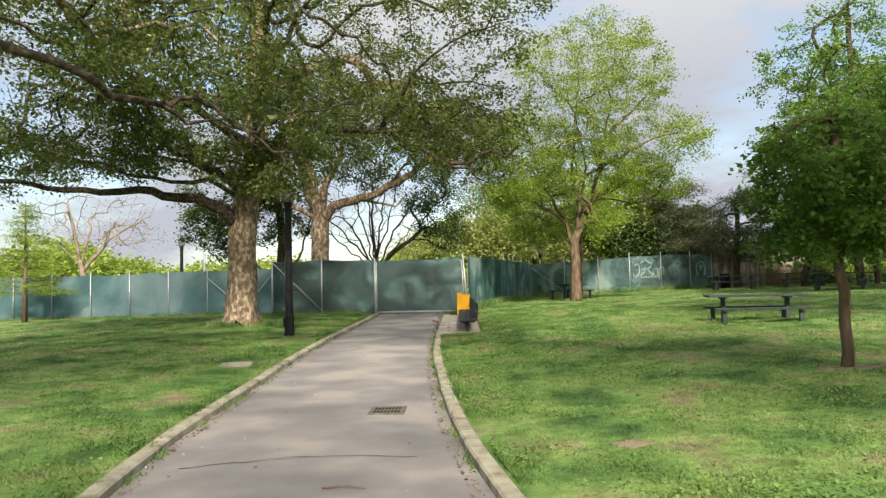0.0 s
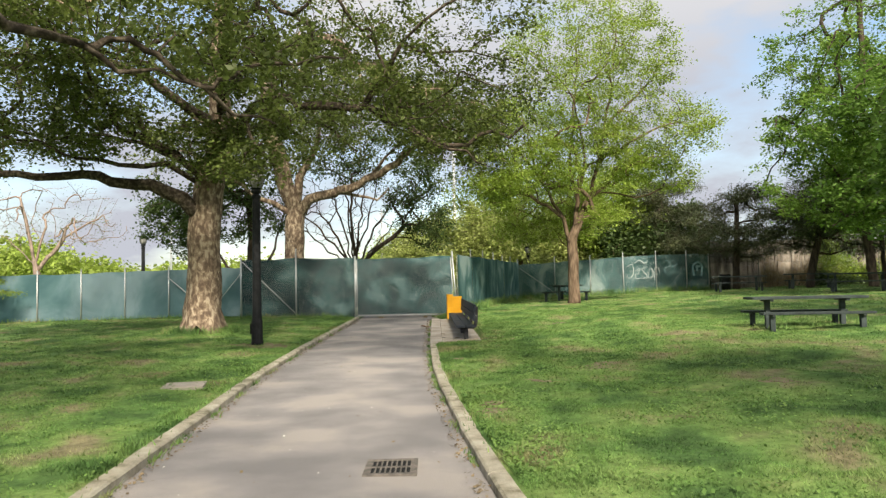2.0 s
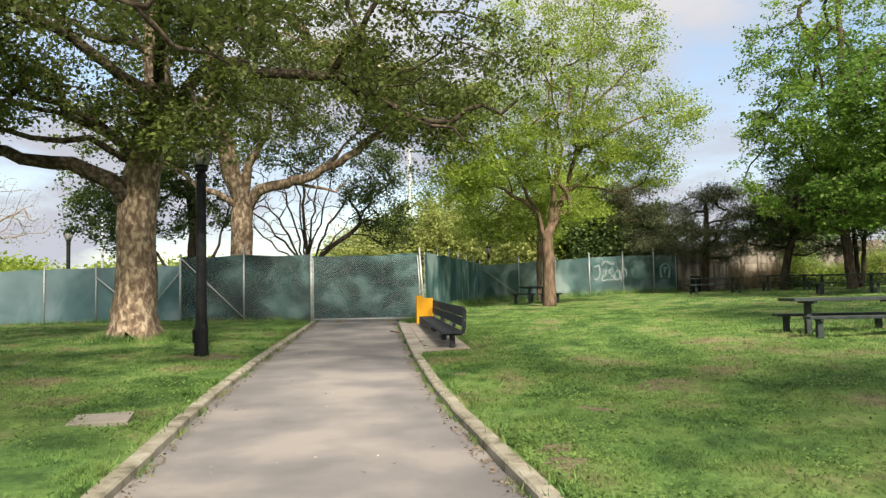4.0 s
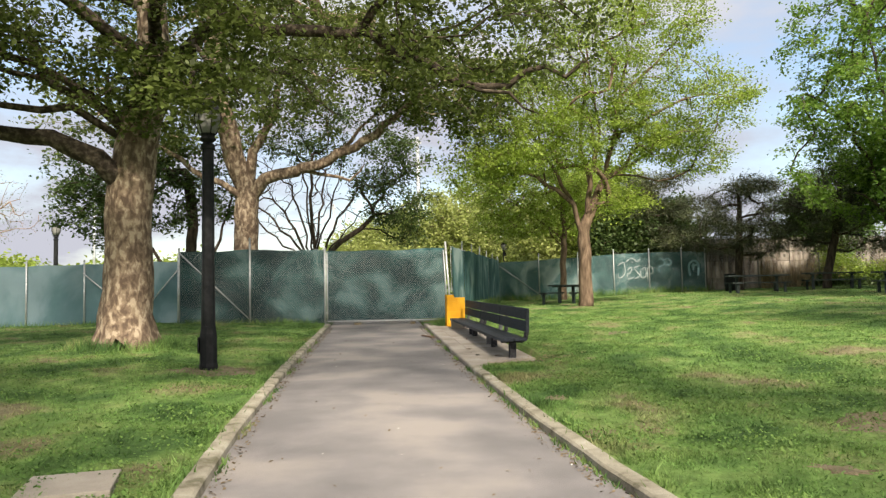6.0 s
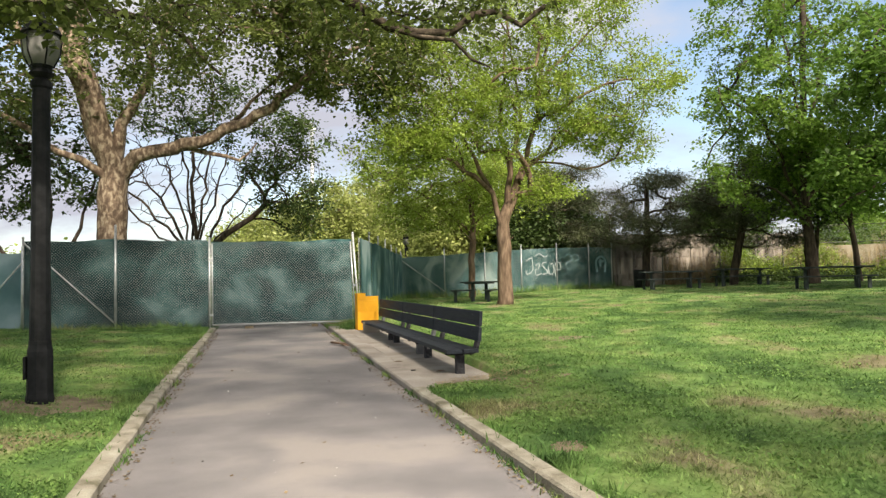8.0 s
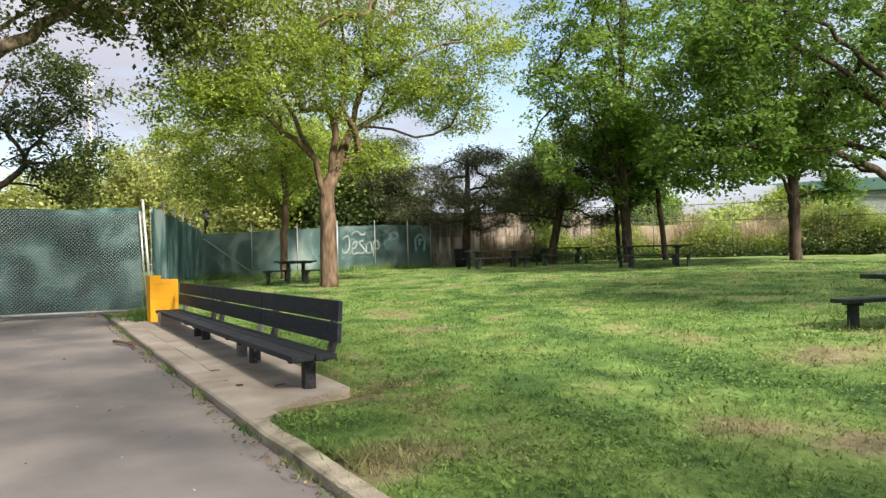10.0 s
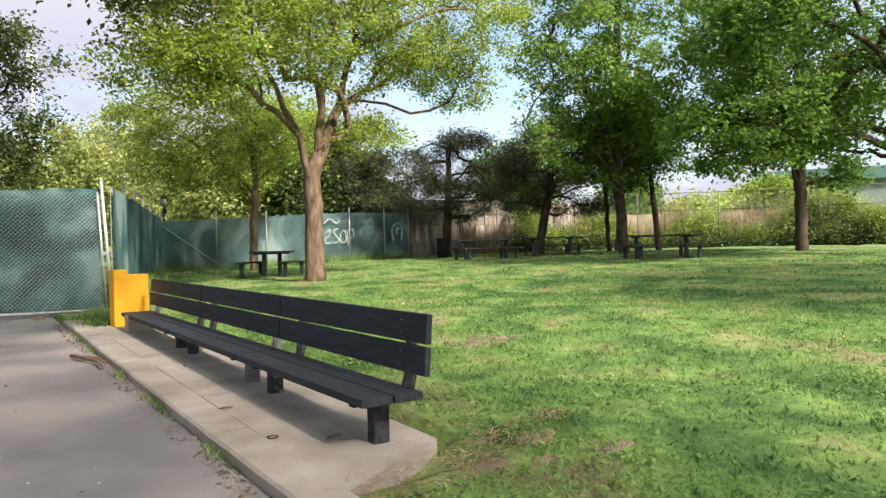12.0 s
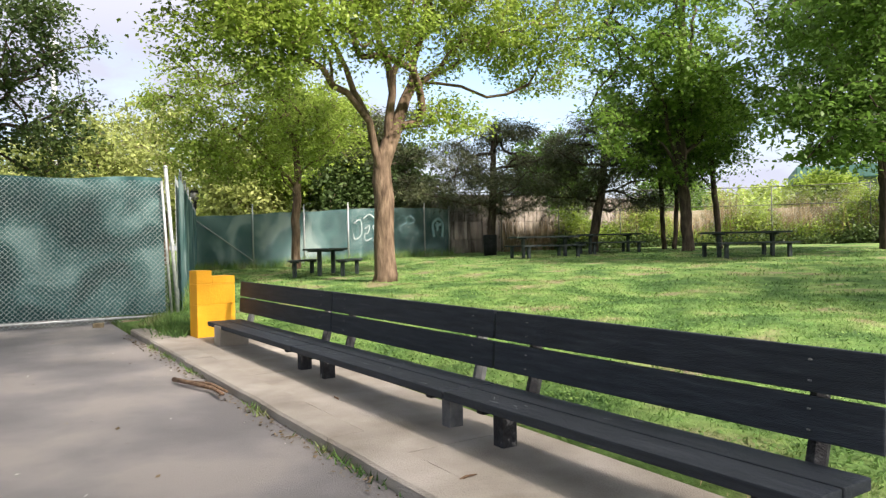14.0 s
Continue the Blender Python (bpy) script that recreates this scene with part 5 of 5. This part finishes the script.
def bench_length(y0, y1, legs, greys, short=0.0):
    bz, slope = pad_z((y0 + y1) / 2), 0.3
    L = y1 - y0
    root = thing("park_bench", pose(0, (y0 + y1) / 2, bz, slope, 0, 0), "long dark bench of wide boards on stub legs", "bench", "bench lengths in a row")
    a, b = -L / 2 + 0.006, L / 2 - 0.006
    seat = 0.565 + 0.0055 * ((y0 + y1) / 2 - 20.2) - bz
    part("seat_board", boxed(0.015, a + short, seat - 0.055, 0.232, b, seat, bevel=0.008), BENCH_BOARD, root, "scuffed dark seat board")
    part("seat_board", boxed(0.245, a + short, seat - 0.055, 0.455, b, seat, bevel=0.008), BENCH_BOARD, root)
    tilt = pose(0.425, 0, seat + 0.015, 0, 4, 0)
    part("back_board", boxed(0, a, 0.085, 0.045, b, 0.272, bevel=0.008, m=tilt), BENCH_BOARD, root)
    part("back_board", boxed(0, a, 0.290, 0.045, b, 0.485, bevel=0.008, m=tilt), BENCH_BOARD, root)
    r = np.random.default_rng(int(y0 * 10))
    for k in range(9):
        u, w, q = r.uniform(0.03, 0.42), r.uniform(0.002, 0.004), r.uniform(a + 0.2, b - 0.2)
        if abs(u - 0.238) > 0.03:
            part("scuff", boxed(-w, -r.uniform(0.01, 0.05), -0.001, w, r.uniform(0.01, 0.05), 0.0012, m=pose(u, q, seat, 0, 0, r.uniform(-40, 40))), SCUFF, root, "pale scratch in the seat")
    for y, grey in zip(legs, greys):
        y -= (y0 + y1) / 2
        mat = GREY_LEG if grey else BENCH_LEG
        bm = boxed(0.20, y - 0.05, -0.10, 0.315, y + 0.05, seat - 0.09, bevel=0.008)
        leg = part("leg", bm, mat, root, "grey stub leg" if grey else "black stub leg with chipped paint")
        part("bracket", boxed(0.06, y - 0.035, seat - 0.092, 0.42, y + 0.035, seat - 0.056, bevel=0.006), BLACK, leg)
        bm = tube(bmesh.new(), [(0.40, y, seat - 0.075), (0.485, y, seat - 0.03), (0.515, y, seat + 0.08), (0.535, y, seat + 0.45)], [0.045, 0.048, 0.046, 0.036], 6)
        part("back_support", bm, mat, root)
        for h in (0.13, 0.22, 0.34, 0.43):
            p = tilt @ Vector((-0.004, y, h))
            part("bolt", lathe(bmesh.new(), [(0.009, -0.003), (0.009, 0.003)], 6, p), GREY_LEG, root)


SCUFF = material("pale_scuff", [(0.4, (0.16, 0.17, 0.18)), (0.7, (0.30, 0.31, 0.32))], scale=30, rough=0.8)
bench_length(20.19, 22.71, (20.5, 22.37), (False, False), 0.06)
bench_length(22.72, 25.34, (22.96, 25.05), (True, False))
bench_length(25.35, 28.22, (25.6, 27.95), (False, True))


# ---- concrete blocks at the bench's end ----
def concrete_block(x, y, label):
    z = gz(x, y)
    root = thing("concrete_block", pose(x, y, z, 0, 0, 4), label, "concrete block")
    for i, (x0, z0, x1, z1) in enumerate(((0.0, 0, 0.52, 0.42), (0.0, 0.421, 0.52, 0.70), (0.0, 0.701, 0.205, 0.88), (0.206, 0.701, 0.52, 0.80))):
        part("block", boxed(x0, 0, z0 - (0.1 if i == 0 else 0), x1, 0.3, z1, bevel=0.007), ORANGE, root)


concrete_block(-0.03, 28.52, "bright orange painted stack of stepped concrete blocks")
ob = part("concrete_block", boxed(0, 0, -0.05, 0.36, 0.25, 0.24, bevel=0.012), CONCRETE)
ob.matrix_world = pose(0.0, 27.62, pad_z(27.7))
tagged(ob, "plain grey concrete block under the bench's end", "concrete block")


# ---- picnic tables ----
def picnic_table(length, label):
    root = thing("picnic_table", pose(0, 0, 0), label, "picnic table", "picnic tables on the lawn")
    L, W, H = length / 2, 0.37, 0.76
    for k in range(3):
        y0 = -W + k * (2 * W / 3)
        part("top_board", boxed(-L, y0 + 0.004, H - 0.055, L, y0 + 2 * W / 3 - 0.004, H, bevel=0.008), TABLE_BOARD, root)
    for s in (-1, 1):
        for k in range(2):
            y0 = s * 0.68 - 0.145 + k * 0.147
            part("seat_board", boxed(-L + 0.06, y0, 0.40, L - 0.06, y0 + 0.14, 0.45, bevel=0.008), TABLE_BOARD, root)
        x = s * L * 0.66
        part("leg", boxed(x - 0.05, -0.055, -0.15, x + 0.05, 0.055, H - 0.10, bevel=0.008), TABLE_BOARD, root)
        part("top_brace", boxed(x - 0.035, -W + 0.04, H - 0.10, x + 0.035, W - 0.04, H - 0.056, bevel=0.005), TABLE_BOARD, root)
        for q in (-1, 1):
            part("seat_leg", boxed(s * L * 0.76 - 0.05, q * 0.68 - 0.05, -0.15, s * L * 0.76 + 0.05, q * 0.68 + 0.05, 0.37, bevel=0.008), TABLE_BOARD, root)
            part("seat_brace", boxed(s * L * 0.76 - 0.03, q * 0.68 - 0.13, 0.365, s * L * 0.76 + 0.03, q * 0.68 + 0.13, 0.399, bevel=0.005), TABLE_BOARD, root)
    return root


TABLES = [(7.4, 18.1, -8, 2.3), (5.9, 37.5, 48, 1.9), (14.5, 38.0, -14, 2.5), (18.4, 38.6, -22, 2.4), (16.6, 31.5, -28, 2.5)]
LABELS = ["dark green picnic table on the open lawn", "dark green picnic table seen beside a tree trunk", "dark picnic table in front of the panel wall",
          "dark picnic table under the pine trees", "dark picnic table under the maple"]
for (x, y, a, ln), lab in zip(TABLES, LABELS):
    t = picnic_table(ln, lab)
    t.matrix_world = pose(x, y, gz(x, y) - (0.09 if y < 20 else 0), 0, 0, a)
tz = gz(15.9, 43.0)
can = thing("litter_bin", pose(15.9, 43.0, tz), "dark round litter bin near the panel wall", "litter bin")
part("body", lathe(bmesh.new(), [(0.26, -0.05), (0.29, 0.4), (0.30, 0.85), (0.31, 0.88), (0.27, 0.88), (0.25, 0.8)], 16), BLACK, can, smooth=True)

# ---- concrete panel wall, rail fence and overgrown bank at the lawn's edge ----
wall = thing("wall_north", pose(0, 0, 0), "stained concrete panel wall behind the pines", "wall", kind="structure")
WX0, WX1, WY = 16.8, 31.0, 48.6
wz = gz(22, WY)
part("post", boxed(WX0 - 0.3, WY - 0.15, wz - 0.3, WX0, WY + 0.35, wz + 3.0, bevel=0.02), WALL, wall)
panel_mesh = {}
for row, (z0, z1) in enumerate(((-0.3, 0.62), (0.64, 1.55), (1.57, 2.55), (2.57, 2.95))):
    x = WX0 + 0.02
    k = 0
    while x < WX1:
        w = (0.92, 1.1, 0.85)[(k + row) % 3]
        key = (round(w, 2), row)
        if key not in panel_mesh:
            bm = boxed(0, 0, z0, w - 0.05, 0.2, z1, bevel=0.015)
            me = bpy.data.meshes.new("panel")
            bm.to_mesh(me)
            bm.free()
            me.materials.append(WALL)
            panel_mesh[key] = me
        ob = new("panel", panel_mesh[key])
        ob.parent = wall
        ob.location = (x, WY + rng.normal(0, 0.012), wz)
        x += w
        k += 1
part("backing", boxed(WX0, WY + 0.2, wz - 0.3, WX1, WY + 0.4, wz + 2.9), WALL, wall)
rf = [(16.7, 47.2), (19.6, 46.9), (22.8, 46.2), (25.8, 44.8), (28.8, 43.0), (32.0, 40.2), (34.4, 36.5), (35.8, 32.5), (36.4, 28.0), (36.6, 23.0)]
fence("chain_link_fence", "tall bare chain-link fence with rails in front of the wall", rf, [3.0] * 10, [2.9] * 10, SCREEN, mesh=True, fabric=False, rails=(2.05, 2.98), seed=90, cell=0.16, group="rail fences", steel=RUST_POST)
bank = thing("wall_east", pose(0, 0, 0), "pale sunlit wall overgrown with climbing plants", "wall", kind="structure")
bw = [(28.5, 47.6), (32.5, 44.5), (35.4, 41.0), (37.4, 36.5), (38.4, 31.0), (38.8, 20.0), (38.8, 8.0)]
for a, b in zip(bw, bw[1:]):
    d = Vector((b[0] - a[0], b[1] - a[1], 0))
    m = pose(a[0], a[1], gz(*a), 0, 0, math.degrees(math.atan2(d.y, d.x)))
    ob = part("panel", boxed(0, 0, -0.4, d.length, 0.3, 2.0, bevel=0.02), WALL_PALE, bank)
    ob.matrix_world = m


def along_fence(r, n, inner, outer, low, high, power):
    tips = []
    for a, b in zip(rf[2:], rf[3:]):
        t = r.uniform(0, 1, n)
        x, y = a[0] + (b[0] - a[0]) * t, a[1] + (b[1] - a[1]) * t
        thick = 0.55 + 0.45 * np.sin(x * 1.3 + y * 0.7) * np.sin(y * 0.9 + 1)
        h = low + (high - low) * r.uniform(0, 1, n) ** power * thick
        d = r.uniform(inner, outer, n)
        tips.append(np.stack([x + d * 0.8, y + d * 0.6, ground(x, y) + h], -1))
    return np.concatenate(tips)


r = np.random.default_rng(8)
for name, n, args, leaf, size, label in (("climbing_plants", 330, (0.0, 1.5, 0.1, 3.3, 0.8), LEAF_LOCUST, 0.13, "light green climbers on the rail fence"),
                                         ("undergrowth", 90, (-0.7, 0.4, 0.0, 0.9, 1.6), LEAF_DARK, 0.16, "dark weeds along the rail fence's foot")):
    V, F = leaf_cloud(r, along_fence(r, n, *args), 48, 0.24, size, 1.0, 0.1, 0.6)
    tagged(part_of(name, numpy_mesh(name, V, F), leaf), label, "plants", kind="stuff")
t = r.uniform(0, len(rf) - 2.01, 9000)
k = t.astype(int) + 1
P = np.array(rf)[k] * (1 - (t % 1))[:, None] + np.array(rf)[k + 1] * (t % 1)[:, None]
off = r.uniform(0.15, 1.6, len(t))
STALKS = (P[:, 0] + off * 0.8, P[:, 1] + off * 0.6, r.uniform(0.5, 2.5, len(t)) * (0.5 + patchy(P[:, 0], P[:, 1], 1.3, 21)))
shed = thing("building", pose(52.5, 36.5, gz(46, 38), 0, 0, -56), "low building with a green metal roof beyond the wall", "building")
part("wall", boxed(-12, 0, -0.5, 12, 8, 4.3), SHED_WALL, shed)
part("roof", boxed(-12.4, -0.4, 4.305, 12.4, 8.4, 5.2, bevel=0.08), ROOF_GREEN, shed, "flat green metal roof edge")


# ---- grass, weeds and litter ----
def blades(name, xs, ys, heights, width, mat, label, category, seed, lean=0.5):
    r = np.random.default_rng(seed)
    n = len(xs)
    z = ground(xs, ys) + lumps(xs - middle(ys), ys) * 0.8 - 0.01
    a = r.uniform(0, 2 * math.pi, n)
    b = r.uniform(0, 2 * math.pi, n)
    w = width * r.uniform(0.6, 1.4, n) * 0.5
    p = np.stack([xs, ys, z], -1)
    side = np.stack([np.cos(a) * w, np.sin(a) * w, 0 * w], -1)
    ln = heights * r.uniform(0.1, lean * 1.6, n)
    tip = p + np.stack([np.cos(b) * ln, np.sin(b) * ln, heights], -1)
    V = np.stack([p - side, p + side, tip], 1).reshape(-1, 3)
    tagged(part_of(name, numpy_mesh(name, V, np.arange(n * 3).reshape(n, 3)), mat), label, category, kind="stuff")


blades("dry_stalks", *STALKS, 0.045, DRY_STRAW, "tan dry stalks behind the rail fence", "plants", 23, 0.18)


def scatter_lawn(n, u_max, y0, y1, seed, power=1.6):
    r = np.random.default_rng(seed)
    side = np.where(r.uniform(0, 1, n) < 0.36, -1, 1)
    u = side * (1.62 + (u_max - 1.62) * r.uniform(0, 1, n) ** power)
    y = r.uniform(y0, y1, n)
    x = u + middle(y)
    keep = ~((x > -0.6) & (x < 0.74) & (y > 19.5) & (y < 28.9))
    return x[keep], y[keep]


x, y = scatter_lawn(720000, 11.0, 3.0, 33.0, 1)
tuft = 0.55 * patchy(x - middle(y), y, 0.42, 5) + 0.45 * patchy(x, y, 0.16, 9)
worn = patchy(x, y, 0.9, 12) * 0.6 + patchy(x, y, 0.33, 13) * 0.4 + np.random.default_rng(4).normal(0, 0.07, len(x))
keep = worn < 0.74
x, y, tuft = x[keep], y[keep], tuft[keep]
hh = np.random.default_rng(2).uniform(0.016, 0.05, len(x)) * (0.3 + 1.5 * tuft ** 1.5)
blades("grass", x, y, hh, 0.012, BLADE, "short green lawn grass with worn patches", "grass", 3, 0.9)
x, y = scatter_lawn(150000, 26.0, 14.0, 46.0, 6, 1.0)
blades("grass", x, y, np.random.default_rng(7).uniform(0.03, 0.06, len(x)), 0.03, BLADE, "short green lawn grass", "grass", 8, 0.9)


def clover(n, seed):
    """Low clover: small leaves that lie nearly flat, in drifts."""
    r = np.random.default_rng(seed)
    x, y = scatter_lawn(n, 9.0, 3.0, 30.0, seed, 1.5)
    drift = np.sin(x * 1.7 + 2.1 * np.sin(y * 0.9)) * np.sin(y * 1.5 + 0.8 * x) + r.normal(0, 0.35, len(x))
    x, y = x[drift > 0.05], y[drift > 0.05]
    z = ground(x, y) + lumps(x - middle(y), y) * 0.8 + r.uniform(0.015, 0.05, len(x))
    p = np.stack([x, y, z], -1)
    a, s = r.uniform(0, 6.28, len(x)), r.uniform(0.008, 0.017, len(x))
    d = np.stack([np.cos(a) * s, np.sin(a) * s, r.normal(0, 0.4, len(x)) * s], -1)
    e = np.stack([-np.sin(a) * s, np.cos(a) * s, r.normal(0, 0.4, len(x)) * s], -1)
    V = np.stack([p - d, p - e, p + d, p + e], 1).reshape(-1, 3)
    tagged(part_of("clover", numpy_mesh("clover", V, np.arange(len(V)).reshape(-1, 4)), CLOVER), "drifts of low clover in the lawn", "clover", kind="stuff")


clover(170000, 31)


def weeds(spots, per, spread, h, seed, label):
    r = np.random.default_rng(seed)
    P = np.repeat(np.array(spots, float), per, axis=0) + r.normal(0, 1, (len(spots) * per, 2)) * spread
    blades("weeds", P[:, 0], P[:, 1], r.uniform(0.4, 1.0, len(P)) * h, 0.022, BLADE, label, "weeds", seed + 1, 0.6)


weeds([(ax + 0.85 * math.cos(t), ay + 0.85 * math.sin(t)) for t in np.linspace(0, 6.28, 26)], 60, 0.14, 0.26, 11, "long grass about the plane tree's foot")
weeds([(-0.25 + 0.12 * k % 0.4, 28.9 + 0.16 * k) for k in range(14)], 70, 0.14, 0.15, 12, "tall weeds between curb and gate")
weeds([(float(middle(t)) + HALF + 0.22, t) for t in np.arange(9, 19.4, 0.35)], 26, 0.08, 0.12, 13, "grass tufts along the curb")
weeds([(float(middle(t)) - HALF - 0.22, t) for t in np.arange(5, 30, 0.35)], 26, 0.08, 0.10, 14, "grass tufts along the curb")
weeds([(-8.5 - 0.4 * k, 32.5) for k in range(40)] + [(-8.0 + 0.25 * k, 31.25) for k in range(17)], 40, 0.18, 0.22, 15, "long grass along the fence's foot")
weeds([(0.75 + (4.3 - 0.75) * t, 31.6 + 14.5 * t) for t in np.linspace(0, 1, 40)] + [(4.8 + 0.3 * k, 46.4) for k in range(39)], 60, 0.2, 0.5, 16, "tall weeds along the fence's foot")
weeds([(7.75 + s * 1.0, 18.9 + q * 0.7) for s in (-1, 0, 1) for q in (-1, 1)], 60, 0.22, 0.2, 17, "long grass under the picnic table")


def curb_weeds(side, spots, seed):
    """Small tufts that grow in the joint between asphalt and curb."""
    r = np.random.default_rng(seed)
    y = np.repeat(np.array(spots), 46) + r.normal(0, 0.16, 46 * len(spots))
    u = side * (HALF - np.abs(r.normal(0, 0.035, len(y))) - 0.004)
    h = r.uniform(0.02, 0.075, len(y))
    p = np.stack([u + middle(y), y, rise(y) + 0.004], -1)
    a, b = r.uniform(0, 6.28, len(y)), r.uniform(0, 6.28, len(y))
    s = np.stack([np.cos(a), np.sin(a), 0 * a], -1) * 0.007
    tip = p + np.stack([np.cos(b) * h * 0.7, np.sin(b) * h * 0.7, h], -1)
    V = np.stack([p - s, p + s, tip], 1).reshape(-1, 3)
    tagged(part_of("curb_weeds", numpy_mesh("curb_weeds", V, np.arange(len(V)).reshape(-1, 3)), BLADE), "small weeds in the joint beside the curb", "weeds", kind="stuff")


curb_weeds(1, [6.2, 7.4, 9.1, 10.6, 12.2, 13.3, 13.8, 14.4, 15.3, 16.0, 16.5, 17.4, 18.2, 19.4, 21.0, 22.6, 23.1, 24.4, 26.5, 27.6, 28.4], 41)
curb_weeds(-1, [5.8, 6.6, 8.2, 9.4, 10.1, 11.6, 13.0, 14.1, 15.5, 17.2, 18.0, 19.9, 21.4, 23.2, 25.0], 42)


def dry_grass():
    """Straw-coloured clippings at the pad's edge."""
    r = np.random.default_rng(9)
    n = 2600
    t = r.uniform(0, 1, n)
    x = np.where(t < 0.45, 0.72 + r.normal(0, 0.10, n), r.uniform(-0.3, 1.5, n))
    y = np.where(t < 0.45, r.uniform(20.0, 28.6, n), 19.72 + r.normal(0, 0.14, n) + 0.25 * (x - 0.2))
    z = np.maximum(ground(x, y), rise(y) + 0.072) + r.uniform(0.0, 0.02, n)
    a, L = r.uniform(0, 6.28, n), r.uniform(0.03, 0.11, n)
    d = np.stack([np.cos(a) * L, np.sin(a) * L, r.normal(0, 0.012, n)], -1)
    s = np.stack([-np.sin(a), np.cos(a), 0 * a], -1) * 0.0035
    p = np.stack([x, y, z], -1)
    V = np.stack([p - s, p + s, p + d], 1).reshape(-1, 3)
    tagged(part_of("dry_grass", numpy_mesh("dry_grass", V, np.arange(len(V)).reshape(-1, 3)), DRY_STRAW), "straw-coloured dry grass at the pad's edge", "dry grass", kind="stuff")


dry_grass()


def litter(n, u0, u1, y0, y1, size, mat, name, label, seed):
    r = np.random.default_rng(seed)
    y = r.uniform(y0, y1, n)
    u = r.uniform(u0, u1, n)
    z = rise(y) + 0.012 * (1 - np.clip(np.abs(u) / HALF, 0, 1) ** 2) + 0.008
    p = np.stack([u + middle(y), y, z], -1)
    a = r.uniform(0, 6.28, n)
    L = size * r.uniform(0.5, 1.5, n)
    d = np.stack([np.cos(a) * L, np.sin(a) * L, r.uniform(0, 0.3, n) * L], -1)
    s = np.stack([-np.sin(a) * L * 0.4, np.cos(a) * L * 0.4, r.uniform(0, 0.3, n) * L], -1)
    V = np.stack([p, p + d * 0.5 + s, p + d, p + d * 0.5 - s * 0.9 + np.array([0, 0, 0.002])], 1).reshape(-1, 3)
    tagged(part_of(name, numpy_mesh(name, V, np.arange(n * 4).reshape(n, 4)), mat), label, "litter", kind="stuff")


litter(1500, HALF - 0.16, HALF - 0.01, 4, 30, 0.028, DRY_LEAF, "leaf_litter", "dry leaf scraps along the curb", 1)
litter(1300, -HALF + 0.01, -HALF + 0.14, 4, 30, 0.028, DRY_LEAF, "leaf_litter", "dry leaf scraps along the curb", 2)
litter(90, -HALF, HALF, 4, 30, 0.022, PAPER, "pale_scraps", "small pale scraps on the asphalt", 3)
litter(120, -HALF, HALF, 4, 30, 0.03, DRY_LEAF, "leaf_litter", "scattered dry leaf scraps on the asphalt", 4)


def stick(pts, r, label):
    x0, y0 = pts[0]
    z0 = float(rise(y0)) + 0.012
    bm = tube(bmesh.new(), [(x - x0, y - y0, r * 1.0 + 0.004 + 0.01 * (i % 2)) for i, (x, y) in enumerate(pts)], [r * f for f in np.linspace(1, 0.6, len(pts))], 7)
    ob = part("fallen_stick", bm, WOOD_STICK, smooth=True)
    ob.location = (x0, y0, z0)
    tagged(ob, label, "stick")


stick([(-0.92, 26.0), (-0.86, 25.7), (-0.74, 25.3), (-0.76, 24.95)], 0.024, "dead brown branch lying against the curb")
stick([(-0.86, 25.85), (-0.70, 25.5), (-0.68, 25.1)], 0.02, "dead brown branch lying against the curb")
stick([(-1.05, 5.43), (-0.9, 5.46), (-0.72, 5.42)], 0.007, "thin pale twig on the asphalt")

for x, y, a in ((0.05, 20.75, 20), (-0.05, 24.2, 80), (-0.3, 22.0, 10)):
    bm = tube(bmesh.new(), [(-0.06, 0, 0), (0.0, 0.012, 0.003), (0.07, 0, 0)], [0.007, 0.008, 0.004], 6)
    ob = part("fallen_stick", bm, WOOD_STICK, smooth=True)
    ob.matrix_world = pose(x, y, pad_z(y) + 0.01, 0, 0, a)
    tagged(ob, "short dead twig on the concrete pad", "stick", "twigs on the pad")
bm = tube(bmesh.new(), [(0.035 * math.cos(t), 0.035 * math.sin(t), 0) for t in np.linspace(0, 2 * math.pi, 17)], 0.004, 5, cap=False)
ob = part("rubber_ring", bm, BLACK)
ob.matrix_world = pose(-0.28, 21.0, pad_z(21.0) + 0.004)
tagged(ob, "small black ring lying on the concrete pad", "ring")
for x, w, a in ((-2.6, 0.22, 4), (-0.85, 0.16, -12), (-0.35, 0.3, 3)):
    ob = part("brick_scrap", boxed(-w / 2, -0.05, -0.02, w / 2, 0.05, 0.055, bevel=0.01), DIRT)
    ob.matrix_world = pose(x, GY - 0.06 - 0.03 * abs(a) / 4, float(rise(GY)) + 0.02, 0, 0, a)
    tagged(ob, "brownish scrap of brick under the gate", "brick", "scraps under the gate")
